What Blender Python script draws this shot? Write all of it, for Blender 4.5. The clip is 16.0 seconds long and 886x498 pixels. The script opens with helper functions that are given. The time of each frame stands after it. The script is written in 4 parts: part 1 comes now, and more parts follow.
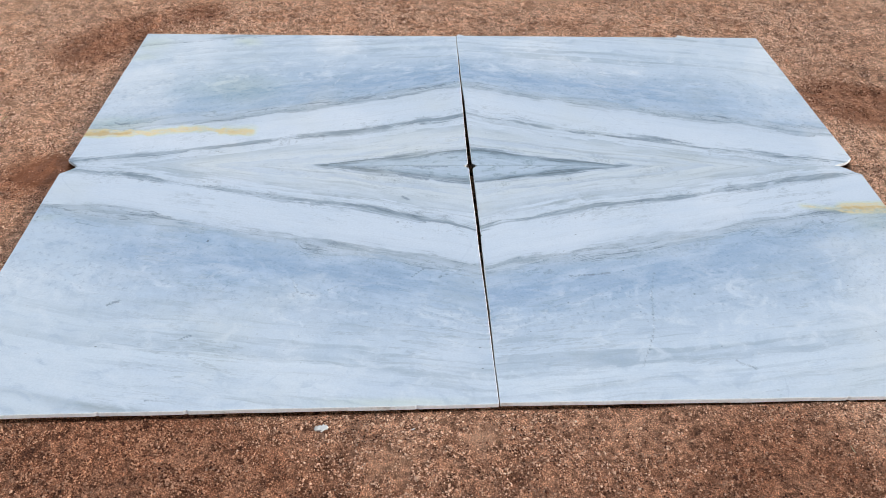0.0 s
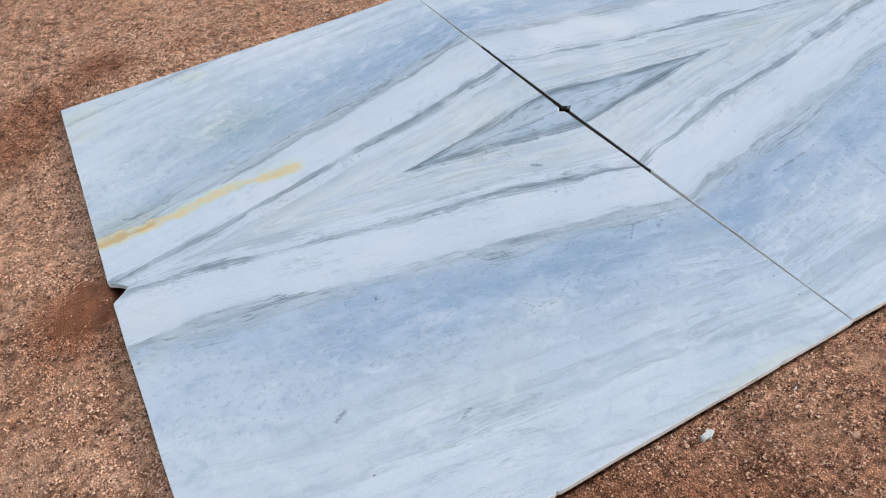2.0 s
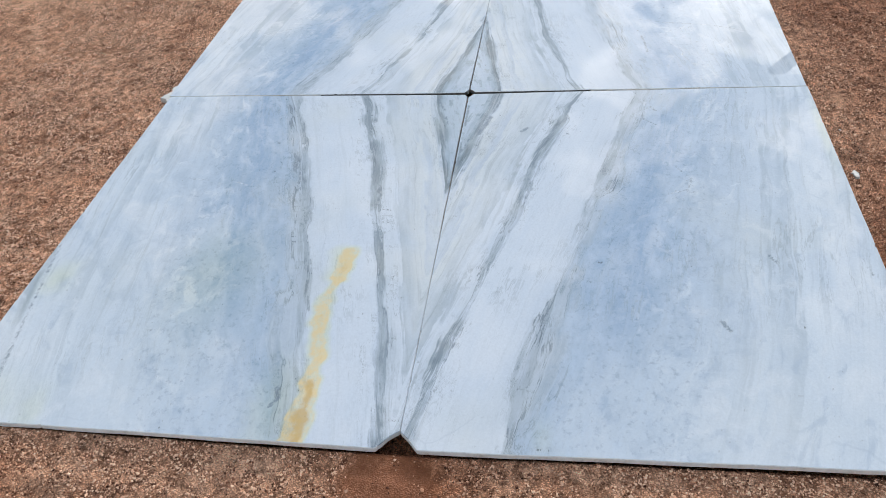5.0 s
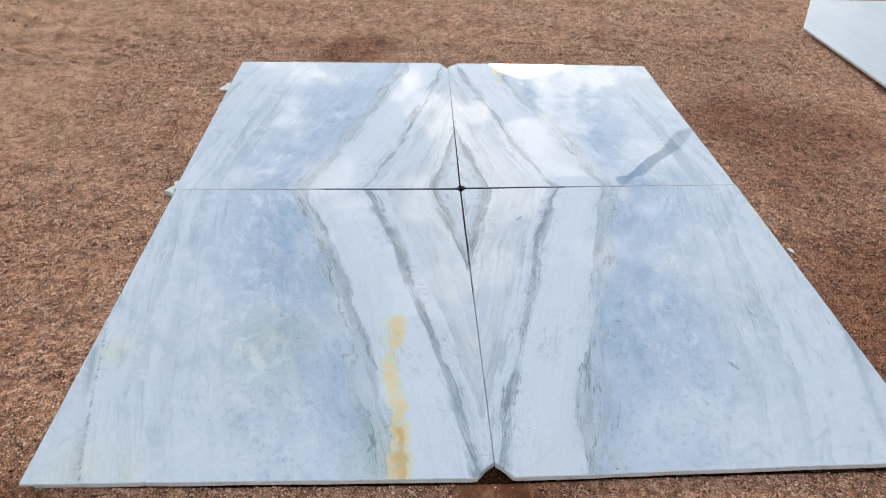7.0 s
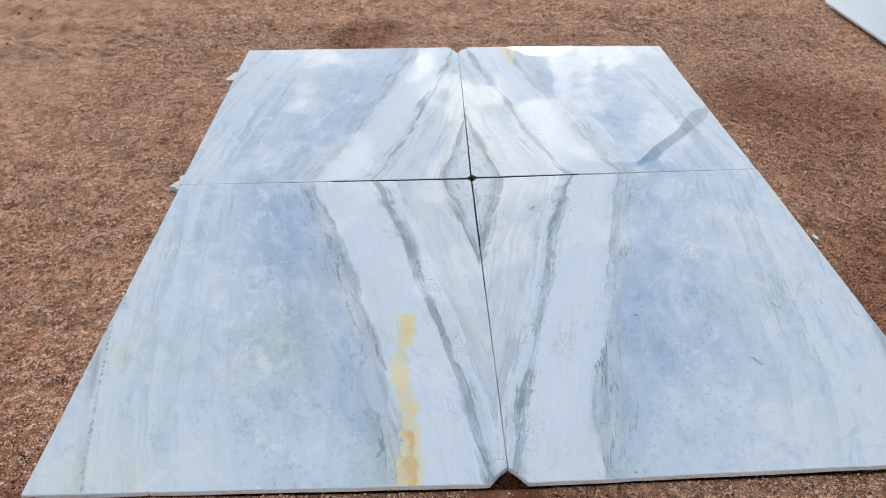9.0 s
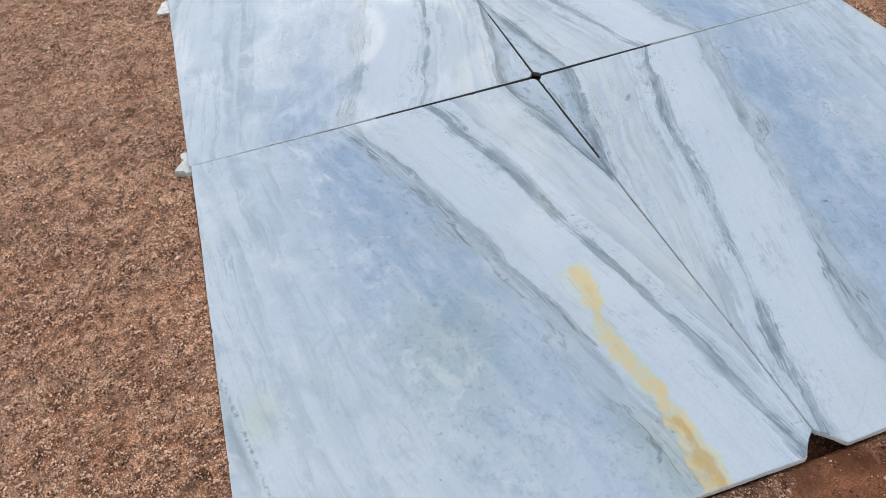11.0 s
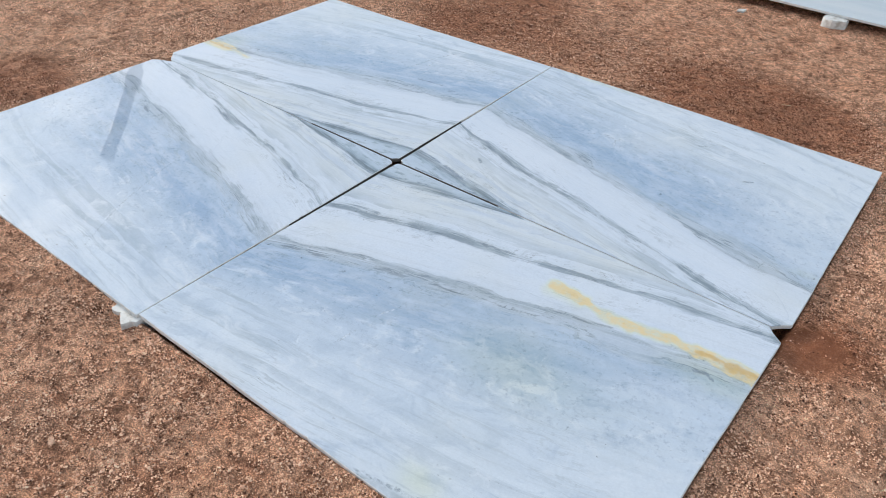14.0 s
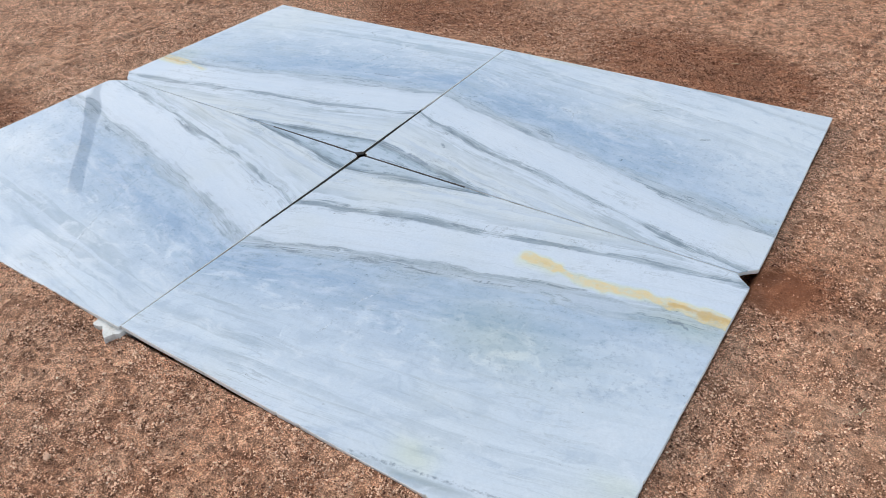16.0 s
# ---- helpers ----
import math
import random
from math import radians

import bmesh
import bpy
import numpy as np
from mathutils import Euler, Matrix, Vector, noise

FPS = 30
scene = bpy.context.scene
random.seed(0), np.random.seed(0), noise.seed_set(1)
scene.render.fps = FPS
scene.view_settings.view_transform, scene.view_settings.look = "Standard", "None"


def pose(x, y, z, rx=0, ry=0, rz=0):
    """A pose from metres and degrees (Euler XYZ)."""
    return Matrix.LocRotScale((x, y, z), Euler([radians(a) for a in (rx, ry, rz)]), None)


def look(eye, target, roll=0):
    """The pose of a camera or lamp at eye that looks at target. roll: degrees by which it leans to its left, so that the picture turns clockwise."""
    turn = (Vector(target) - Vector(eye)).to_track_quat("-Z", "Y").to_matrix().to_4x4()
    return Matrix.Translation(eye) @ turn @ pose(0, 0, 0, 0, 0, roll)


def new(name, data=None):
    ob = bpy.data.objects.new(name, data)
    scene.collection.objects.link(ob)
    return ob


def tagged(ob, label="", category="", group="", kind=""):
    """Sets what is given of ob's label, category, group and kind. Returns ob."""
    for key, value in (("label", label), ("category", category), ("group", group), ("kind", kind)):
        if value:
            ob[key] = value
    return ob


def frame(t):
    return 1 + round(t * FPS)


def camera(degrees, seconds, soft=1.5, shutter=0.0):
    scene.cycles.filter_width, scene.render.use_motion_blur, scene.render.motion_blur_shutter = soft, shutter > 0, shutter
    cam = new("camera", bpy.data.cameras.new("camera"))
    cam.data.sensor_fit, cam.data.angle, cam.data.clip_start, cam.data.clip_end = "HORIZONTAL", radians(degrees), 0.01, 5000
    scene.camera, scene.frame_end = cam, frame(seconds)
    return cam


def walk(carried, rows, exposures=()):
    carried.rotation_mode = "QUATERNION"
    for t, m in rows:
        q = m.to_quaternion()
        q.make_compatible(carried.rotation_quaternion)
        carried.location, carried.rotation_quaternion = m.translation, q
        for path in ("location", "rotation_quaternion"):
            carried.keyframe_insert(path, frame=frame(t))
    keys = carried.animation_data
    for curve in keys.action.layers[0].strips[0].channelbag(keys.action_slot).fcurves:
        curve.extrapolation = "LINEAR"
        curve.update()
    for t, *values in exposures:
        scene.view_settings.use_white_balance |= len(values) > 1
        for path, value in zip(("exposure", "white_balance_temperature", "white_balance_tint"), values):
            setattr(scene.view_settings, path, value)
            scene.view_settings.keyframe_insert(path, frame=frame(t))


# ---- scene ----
cam = camera(58.7, 16.0, soft=0.5)
PATH = [
    (0, (-0.174, -2.452, 1.639), (-0.124, -0.902, 0.375), 1.2),
    (0.5, (-0.379, -2.323, 1.576), (-0.324, -0.816, 0.263), -0.4),
    (1, (-0.615, -2.165, 1.506), (-0.508, -0.676, 0.175), -3.7),
    (1.5, (-0.888, -1.948, 1.492), (-0.631, -0.496, 0.141), -7.7),
    (2, (-1.197, -1.86, 1.459), (-0.67, -0.468, 0.123), -9.3),
    (2.5, (-1.502, -1.784, 1.503), (-0.727, -0.511, 0.169), -11.4),
    (3, (-1.721, -1.51, 1.495), (-0.677, -0.419, 0.184), -11.3),
    (3.5, (-1.936, -1.249, 1.499), (-0.657, -0.391, 0.223), -7.7),
    (4, (-2.122, -0.985, 1.475), (-0.803, -0.294, 0.14), -9.0),
    (4.2, (-2.15, -0.833, 1.444), (-0.821, -0.216, 0.084), -9.5),
    (6.3, (-2.86, -0.035, 1.567), (-1.2, -0.062, 0.452), 0.6),
    (6.5, (-2.858, 0.023, 1.562), (-1.191, -0.024, 0.457), 1.1),
    (7, (-2.796, 0.179, 1.572), (-1.122, 0.11, 0.479), 1.4),
    (7.5, (-2.748, 0.199, 1.582), (-1.077, 0.134, 0.485), 1.2),
    (8, (-2.742, 0.159, 1.578), (-1.075, 0.115, 0.475), 0.5),
    (8.2, (-2.747, 0.134, 1.581), (-1.083, 0.1, 0.472), 0.3),
    (10.3, (-2.449, 0.482, 1.524), (-0.907, 0.321, 0.26), -1.7),
    (10.5, (-2.376, 0.612, 1.526), (-0.874, 0.398, 0.222), -2.5),
    (11, (-2.076, 0.842, 1.48), (-0.687, 0.531, 0.074), -6.8),
    (11.5, (-1.861, 1.123, 1.489), (-0.559, 0.475, 0.115), -5.5),
    (12, (-1.771, 1.474, 1.532), (-0.578, 0.524, 0.237), -4.5),
    (12.5, (-1.66, 1.607, 1.509), (-0.612, 0.464, 0.246), -2.7),
    (13, (-1.703, 1.82, 1.52), (-0.777, 0.575, 0.259), -0.6),
    (13.5, (-1.734, 1.912, 1.526), (-0.82, 0.636, 0.287), 1.1),
    (14, (-1.709, 1.944, 1.557), (-0.741, 0.664, 0.363), 2.5),
    (14.5, (-1.708, 1.966, 1.556), (-0.684, 0.702, 0.392), 2.4),
    (15, (-1.725, 1.975, 1.558), (-0.702, 0.704, 0.401), 1.3),
    (15.5, (-1.751, 1.997, 1.552), (-0.774, 0.697, 0.387), 0.0),
    (16, (-1.768, 1.992, 1.535), (-0.843, 0.678, 0.344), -2.3),
]
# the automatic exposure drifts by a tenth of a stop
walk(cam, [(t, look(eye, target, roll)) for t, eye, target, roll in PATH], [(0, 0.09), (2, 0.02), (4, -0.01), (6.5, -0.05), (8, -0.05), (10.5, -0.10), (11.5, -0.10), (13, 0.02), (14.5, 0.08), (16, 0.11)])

# light levels
SKY_CLEAR, SKY_HAZE, SKY_CLOUD, SKY_WIDE, SKY_GLOW, SUN_POWER = 0.050, 0.45, 1.25, 0.80, 2.2, 2.9
GRAVEL = 860000


# ---- world and light ----
SUN_AZ, SUN_EL = radians(-8.0), radians(15.5)
SUN_DIR = Vector((math.cos(SUN_EL) * math.cos(SUN_AZ), math.cos(SUN_EL) * math.sin(SUN_AZ), math.sin(SUN_EL)))


class Nodes:
    """Short hand for building a node tree."""

    def __init__(self, tree):
        self.tree = tree
        tree.nodes.clear()

    def put(self, value, socket):
        if isinstance(value, bpy.types.NodeSocket):
            self.tree.links.new(value, socket)
        elif value is not None:
            socket.default_value = value

    def node(self, kind, inputs=None, **settings):
        n = self.tree.nodes.new(kind)
        for key, value in settings.items():
            setattr(n, key, value)
        for key, value in (inputs or {}).items():
            self.put(value, n.inputs[key])
        return n

    def math(self, op, a, b=None, c=None, clamp=False):
        n = self.node("ShaderNodeMath", operation=op, use_clamp=clamp)
        for i, v in enumerate((a, b, c)):
            self.put(v, n.inputs[i])
        return n.outputs[0]

    def vec(self, op, a, b=None, scale=None):
        n = self.node("ShaderNodeVectorMath", operation=op)
        self.put(a, n.inputs[0])
        if op == "SCALE":
            self.put(scale, n.inputs["Scale"])
        elif b is not None:
            self.put(b, n.inputs[1])
        return n.outputs["Value" if op in ("DOT_PRODUCT", "LENGTH") else "Vector"]

    def noise(self, vector, scale, detail=3.0, rough=0.55, distort=0.0):
        n = self.node("ShaderNodeTexNoise", {"Vector": vector, "Scale": scale, "Detail": detail, "Roughness": rough, "Distortion": distort})
        return n.outputs["Fac"]

    def xyz(self, x=0.0, y=0.0, z=0.0):
        return self.node("ShaderNodeCombineXYZ", {0: x, 1: y, 2: z}).outputs[0]

    def split(self, v):
        return self.node("ShaderNodeSeparateXYZ", {0: v}).outputs

    def smooth(self, v, lo, hi, out_lo=0.0, out_hi=1.0):
        n = self.node("ShaderNodeMapRange", {0: v, 1: lo, 2: hi, 3: out_lo, 4: out_hi}, interpolation_type="SMOOTHSTEP")
        return n.outputs[0]

    def mix(self, fac, a, b, blend="MIX"):
        n = self.node("ShaderNodeMix", data_type="RGBA", blend_type=blend)
        self.put(fac, n.inputs[0])
        for v, s in ((a, n.inputs[6]), (b, n.inputs[7])):
            self.put((*v, 1.0) if isinstance(v, tuple) and len(v) == 3 else v, s)
        return n.outputs[2]

    def ramp(self, v, stops, interpolation="LINEAR"):
        n = self.node("ShaderNodeValToRGB", {0: v})
        n.color_ramp.interpolation = interpolation
        el = n.color_ramp.elements
        while len(el) < len(stops):
            el.new(0.5)
        for e, (p, c) in zip(el, stops):
            e.position, e.color = p, (*c, 1.0) if len(c) == 3 else c
        return n.outputs[0]

    def bump(self, height, strength, distance, normal=None):
        return self.node("ShaderNodeBump", {"Height": height, "Strength": strength, "Distance": distance, "Normal": normal}).outputs[0]

    def surface(self, **inputs):
        b = self.node("ShaderNodeBsdfPrincipled")
        for key, value in inputs.items():
            s = b.inputs[key.replace("_", " ")]
            self.put((*value, 1.0) if isinstance(value, tuple) and len(value) == 3 and s.type == "RGBA" else value, s)
        out = self.node("ShaderNodeOutputMaterial")
        self.tree.links.new(b.outputs[0], out.inputs[0])
        return b


def material(name):
    m = bpy.data.materials.new(name)
    m.use_nodes = True
    return m, Nodes(m.node_tree)


# broken bright cloud before a low sun, hazy blue elsewhere
world = bpy.data.worlds.new("sky")
scene.world = world
world.use_nodes = True
w = Nodes(world.node_tree)
sky = w.node("ShaderNodeTexSky", sky_type="NISHITA", sun_disc=False, sun_elevation=SUN_EL, sun_rotation=math.pi / 2 - SUN_AZ, air_density=1.0, dust_density=0.3, ozone_density=1.5)
way = w.vec("NORMALIZE", w.node("ShaderNodeTexCoord").outputs["Generated"])
sx, sy, sz = w.split(way)
up = w.math("ADD", w.math("MAXIMUM", sz, 0.0), 0.22)
flat = w.xyz(w.math("DIVIDE", sx, up), w.math("DIVIDE", sy, up), 3.7)
puff = w.noise(w.vec("MULTIPLY", way, (1.0, 1.0, 1.7)), 8.5, 9.0, 0.58, 0.15)
cloud = w.smooth(puff, 0.485, 0.60)
thin = w.noise(flat, 0.8, 4.0, 0.5)
near_sun = w.math("MAXIMUM", w.vec("DOT_PRODUCT", way, SUN_DIR), 0.0)
glow = w.math("POWER", near_sun, 16.0)
wide = w.math("POWER", near_sun, 5.0)
cloud_light = w.math("ADD", w.math("ADD", SKY_CLOUD, w.math("MULTIPLY", wide, SKY_WIDE)), w.math("MULTIPLY", glow, SKY_GLOW))
cloud_rgb = w.vec("SCALE", (1.0, 0.96, 0.91), scale=w.math("MULTIPLY", cloud_light, w.smooth(puff, 0.56, 0.72, 1.0, 0.55)))
clear = w.vec("ADD", w.vec("SCALE", sky.outputs[0], scale=SKY_CLEAR), w.vec("SCALE", (0.70, 0.85, 1.0), scale=SKY_HAZE))
veil = w.vec("SCALE", (0.96, 0.97, 1.0), scale=w.math("ADD", w.math("MULTIPLY", wide, 0.42), w.math("MULTIPLY", glow, SKY_GLOW * 0.22)))
clear = w.vec("ADD", clear, veil)
cover = w.math("MULTIPLY", w.math("MULTIPLY", cloud, w.smooth(sy, -0.50, -0.22, 0.30, 1.0)), w.smooth(thin, 0.30, 0.62, 0.35, 1.0))
bg = w.node("ShaderNodeBackground", {0: w.mix(cover, clear, cloud_rgb), 1: 1.0})
w.tree.links.new(bg.outputs[0], w.node("ShaderNodeOutputWorld").inputs[0])

sun_data = bpy.data.lights.new("sun", "SUN")
sun_data.energy, sun_data.angle, sun_data.color = SUN_POWER, radians(10), (1.0, 0.93, 0.84)
sun = new("sun", sun_data)
sun.matrix_world = look(SUN_DIR * 40, (0, 0, 0))

# ---- materials ----


def marble_material():
    m, n = material("polished_marble")
    seed = n.math("MULTIPLY", n.node("ShaderNodeObjectInfo").outputs["Random"], 40.0)
    u, k, _ = n.split(n.node("ShaderNodeUVMap", uv_map="flow").outputs[0])
    px, py, _ = n.split(n.node("ShaderNodeUVMap", uv_map="plan").outputs[0])
    plan = n.xyz(px, py, seed)
    mark = n.node("ShaderNodeAttribute", attribute_name="mark").outputs["Color"]
    yellow, crack, wet = n.split(mark)
    # the veins wander a little off their course
    slow = n.math("SUBTRACT", n.noise(n.xyz(n.math("MULTIPLY", u, 2.2), n.math("MULTIPLY", k, 1.3), 1.0), 1.6, 3.0), 0.5)
    fast = n.math("SUBTRACT", n.noise(n.xyz(n.math("MULTIPLY", u, 9.0), n.math("MULTIPLY", k, 4.0), seed), 1.6, 6.0, 0.66), 0.5)
    ks = n.math("ADD", k, n.math("ADD", n.math("MULTIPLY", slow, 0.17), n.math("MULTIPLY", fast, 0.04)))
    jag = n.math("SUBTRACT", n.noise(n.xyz(n.math("MULTIPLY", u, 38.0), n.math("MULTIPLY", k, 12.0), seed), 1.0, 5.0, 0.7), 0.5)
    # long fibres that feather the edges of every band
    fibre = n.math("SUBTRACT", n.noise(n.xyz(n.math("MULTIPLY", u, 2.6), n.math("MULTIPLY", n.math("ADD", k, n.math("MULTIPLY", slow, 0.17)), 15.0), n.math("ADD", seed, 91.0)), 1.0, 6.0, 0.60), 0.5)
    kk = n.math("ADD", k, n.math("ADD", n.math("ADD", n.math("MULTIPLY", slow, 0.17), n.math("MULTIPLY", fast, 0.055)), n.math("ADD", n.math("MULTIPLY", jag, 0.018), n.math("MULTIPLY", fibre, n.smooth(k, 3.0, 3.5, 0.34, 0.10)))))
    # the veins swell and thin along their course
    swell = n.smooth(n.noise(n.xyz(n.math("MULTIPLY", u, 4.0), n.math("MULTIPLY", k, 1.6), n.math("ADD", seed, 71.0)), 1.6, 3.0, 0.6), 0.34, 0.66, 0.60, 1.30)
    whole = n.math("ROUND", kk)
    part_of = n.math("SUBTRACT", kk, whole)
    bent = n.math("MULTIPLY", n.math("MULTIPLY", n.math("SIGN", part_of), 0.5), n.math("POWER", n.math("MULTIPLY", n.math("ABSOLUTE", part_of), 2.0), swell))
    inside = n.smooth(kk, 3.2, 3.5, 1.0, 0.0)
    kk = n.math("ADD", kk, n.math("MULTIPLY", inside, n.math("SUBTRACT", n.math("ADD", whole, bent), kk)))
    WHITE, CREAM, PALE, BLUE, DEEP = (0.765, 0.795, 0.835), (0.755, 0.77, 0.765), (0.59, 0.64, 0.70), (0.455, 0.55, 0.66), (0.36, 0.47, 0.615)
    GREY, DARK = (0.33, 0.375, 0.405), (0.20, 0.245, 0.27)
    bands = [
        (0.0, (0.57, 0.64, 0.70)), (0.66, (0.53, 0.60, 0.665)), (0.84, (0.34, 0.41, 0.46)), (0.90, DARK), (1.01, (0.21, 0.26, 0.285)), (1.04, PALE), (1.12, CREAM), (1.33, PALE),
        (1.36, CREAM), (1.72, (0.52, 0.57, 0.61)), (1.745, WHITE), (1.92, (0.66, 0.70, 0.74)), (1.955, (0.28, 0.33, 0.365)), (2.02, GREY), (2.055, PALE), (2.10, WHITE), (2.60, WHITE), (2.87, (0.67, 0.71, 0.76)),
        (2.92, (0.43, 0.48, 0.52)), (2.99, (0.41, 0.46, 0.505)), (3.02, (0.60, 0.65, 0.70)), (3.10, (0.43, 0.495, 0.56)), (3.19, BLUE), (3.58, DEEP), (3.95, BLUE), (4.35, (0.60, 0.665, 0.735)), (4.78, (0.70, 0.75, 0.80)),
        (4.96, (0.56, 0.62, 0.675)), (5.06, (0.76, 0.80, 0.835)), (5.92, (0.74, 0.775, 0.81)), (6.0, (0.31, 0.36, 0.385)), (6.1, (0.72, 0.75, 0.77)),
    ]
    rgb = n.ramp(n.math("DIVIDE", n.math("ADD", kk, 0.2), 6.8), [((p + 0.2) / 6.8, c) for p, c in bands])
    plain = n.ramp(n.math("DIVIDE", n.math("ADD", kk, 0.2), 6.8), [((p + 0.2) / 6.8, c) for p, c in (
        (0.0, (0.55, 0.61, 0.67)), (0.9, (0.50, 0.555, 0.60)), (1.05, CREAM), (1.9, WHITE), (2.0, PALE), (2.1, WHITE), (2.85, WHITE), (2.95, PALE), (3.1, (0.52, 0.585, 0.66)),
        (3.58, BLUE), (4.1, (0.54, 0.61, 0.69)), (4.8, (0.67, 0.72, 0.775)), (6.2, (0.72, 0.755, 0.79)))])
    hold = n.noise(n.xyz(n.math("MULTIPLY", u, 2.2), n.math("MULTIPLY", k, 2.2), n.math("ADD", seed, 3.0)), 1.3, 5.0, 0.62)
    rgb = n.mix(n.math("MULTIPLY", n.smooth(hold, 0.44, 0.62, 0.0, 0.72), n.math("MULTIPLY", n.smooth(k, 1.0, 1.3), n.smooth(k, 5.3, 5.7, 1.0, 0.25))), rgb, plain)
    # strands within the grey veins
    strand = n.noise(n.xyz(n.math("MULTIPLY", u, 4.5), n.math("MULTIPLY", kk, 34.0), n.math("ADD", seed, 21.0)), 1.0, 4.0, 0.6)
    by_vein = n.math("MAXIMUM", n.math("MULTIPLY", n.smooth(kk, 1.84, 1.93), n.smooth(kk, 2.05, 2.14, 1.0, 0.0)), n.math("MULTIPLY", n.smooth(kk, 2.80, 2.92), n.smooth(kk, 3.08, 3.30, 1.0, 0.0)))
    by_vein = n.math("MAXIMUM", by_vein, n.math("MULTIPLY", n.smooth(kk, 0.84, 0.92), n.smooth(kk, 1.02, 1.12, 1.0, 0.0)))
    rgb = n.mix(n.math("MULTIPLY", by_vein, n.smooth(strand, 0.52, 0.66, 0.0, 0.42)), rgb, (0.66, 0.71, 0.75))
    rgb = n.mix(n.math("MULTIPLY", by_vein, n.smooth(strand, 0.33, 0.47, 0.70, 0.0)), rgb, (0.12, 0.155, 0.18))
    # dark hairs that feather out beside the veins
    beside = n.math("MAXIMUM", n.math("MULTIPLY", n.smooth(kk, 1.60, 1.90), n.smooth(kk, 2.10, 2.40, 1.0, 0.0)), n.math("MULTIPLY", n.smooth(kk, 2.70, 2.92), n.smooth(kk, 3.15, 3.60, 1.0, 0.0)))
    beside = n.math("MAXIMUM", beside, n.math("MULTIPLY", n.smooth(kk, 0.70, 0.88), n.smooth(kk, 1.10, 1.50, 1.0, 0.15)))
    hair = n.noise(n.xyz(n.math("MULTIPLY", u, 5.5), n.math("MULTIPLY", kk, 9.0), n.math("ADD", seed, 51.0)), 1.0, 6.0, 0.68)
    hair = n.math("MULTIPLY", n.smooth(n.math("ABSOLUTE", n.math("SUBTRACT", hair, 0.5)), 0.0, 0.017, 1.0, 0.0), n.smooth(n.noise(n.xyz(n.math("MULTIPLY", u, 7.0), n.math("MULTIPLY", k, 3.0), n.math("ADD", seed, 61.0)), 1.0, 3.0, 0.6), 0.44, 0.60))
    rgb = n.mix(n.math("MULTIPLY", n.math("MULTIPLY", hair, beside), 0.62), rgb, (0.15, 0.19, 0.215))
    # fine lines that run with the veins
    lines = n.noise(n.xyz(n.math("MULTIPLY", u, 1.6), n.math("MULTIPLY", ks, 12.0), seed), 1.0, 6.0, 0.66)
    thin_lines = n.smooth(lines, 0.52, 0.70)
    inner = n.smooth(k, 1.0, 1.15), n.smooth(k, 2.05, 2.25, 1.0, 0.25)
    outer = n.smooth(k, 4.0, 4.8)
    where = n.math("MAXIMUM", n.math("MULTIPLY", inner[0], inner[1]), n.math("MULTIPLY", outer, 0.80))
    rgb = n.mix(n.math("MULTIPLY", n.math("MULTIPLY", thin_lines, where), 0.42), rgb, (0.30, 0.345, 0.36))
    lines2 = n.smooth(n.math("ABSOLUTE", n.math("SUBTRACT", n.noise(n.xyz(n.math("MULTIPLY", u, 2.4), n.math("MULTIPLY", kk, 7.0), n.math("ADD", seed, 5.0)), 1.0, 5.0, 0.6), 0.5)), 0.0, 0.022, 1.0, 0.0)
    patch = n.smooth(n.noise(plan, 3.0, 2.0), 0.45, 0.65)
    rgb = n.mix(n.math("MULTIPLY", n.math("MULTIPLY", lines2, patch), 0.36), rgb, (0.24, 0.285, 0.31))
    streak = n.smooth(n.noise(n.xyz(n.math("MULTIPLY", u, 1.1), n.math("MULTIPLY", kk, 6.5), n.math("ADD", seed, 15.0)), 1.0, 4.0, 0.55), 0.51, 0.62)
    in_zone = n.math("MULTIPLY", n.smooth(k, 4.2, 4.6), n.smooth(k, 5.1, 5.5, 1.0, 0.25))
    rgb = n.mix(n.math("MULTIPLY", n.math("MULTIPLY", streak, in_zone), 0.60), rgb, (0.42, 0.485, 0.54))
    dash = n.smooth(n.noise(n.xyz(n.math("MULTIPLY", u, 13.0), n.math("MULTIPLY", ks, 46.0), n.math("ADD", seed, 41.0)), 1.0, 3.0, 0.55), 0.66, 0.74)
    rgb = n.mix(n.math("MULTIPLY", dash, 0.22), rgb, (0.22, 0.27, 0.31))
    # clouded blue ground, grain and pale flecks
    cloudy = n.noise(n.xyz(n.math("MULTIPLY", u, 3.0), n.math("MULTIPLY", k, 2.4), n.math("ADD", seed, 9.0)), 1.5, 5.0, 0.6, 0.6)
    rgb = n.mix(n.smooth(cloudy, 0.44, 0.68, 0.0, 0.45), rgb, (0.69, 0.74, 0.80))
    # the blue dies away towards the outer ends
    ends = n.math("MULTIPLY", n.smooth(n.math("ADD", u, n.math("MULTIPLY", slow, 0.5)), 0.75, 1.45, 0.0, 0.56), n.smooth(k, 3.1, 3.5))
    rgb = n.mix(ends, rgb, (0.77, 0.80, 0.82))
    smudge = n.noise(n.xyz(n.math("MULTIPLY", u, 6.5), n.math("MULTIPLY", kk, 2.6), n.math("ADD", seed, 101.0)), 1.4, 6.0, 0.64, 0.8)
    rgb = n.mix(n.math("MULTIPLY", n.smooth(k, 3.2, 4.2), n.smooth(smudge, 0.53, 0.68, 0.0, 0.46)), rgb, (0.47, 0.545, 0.63))
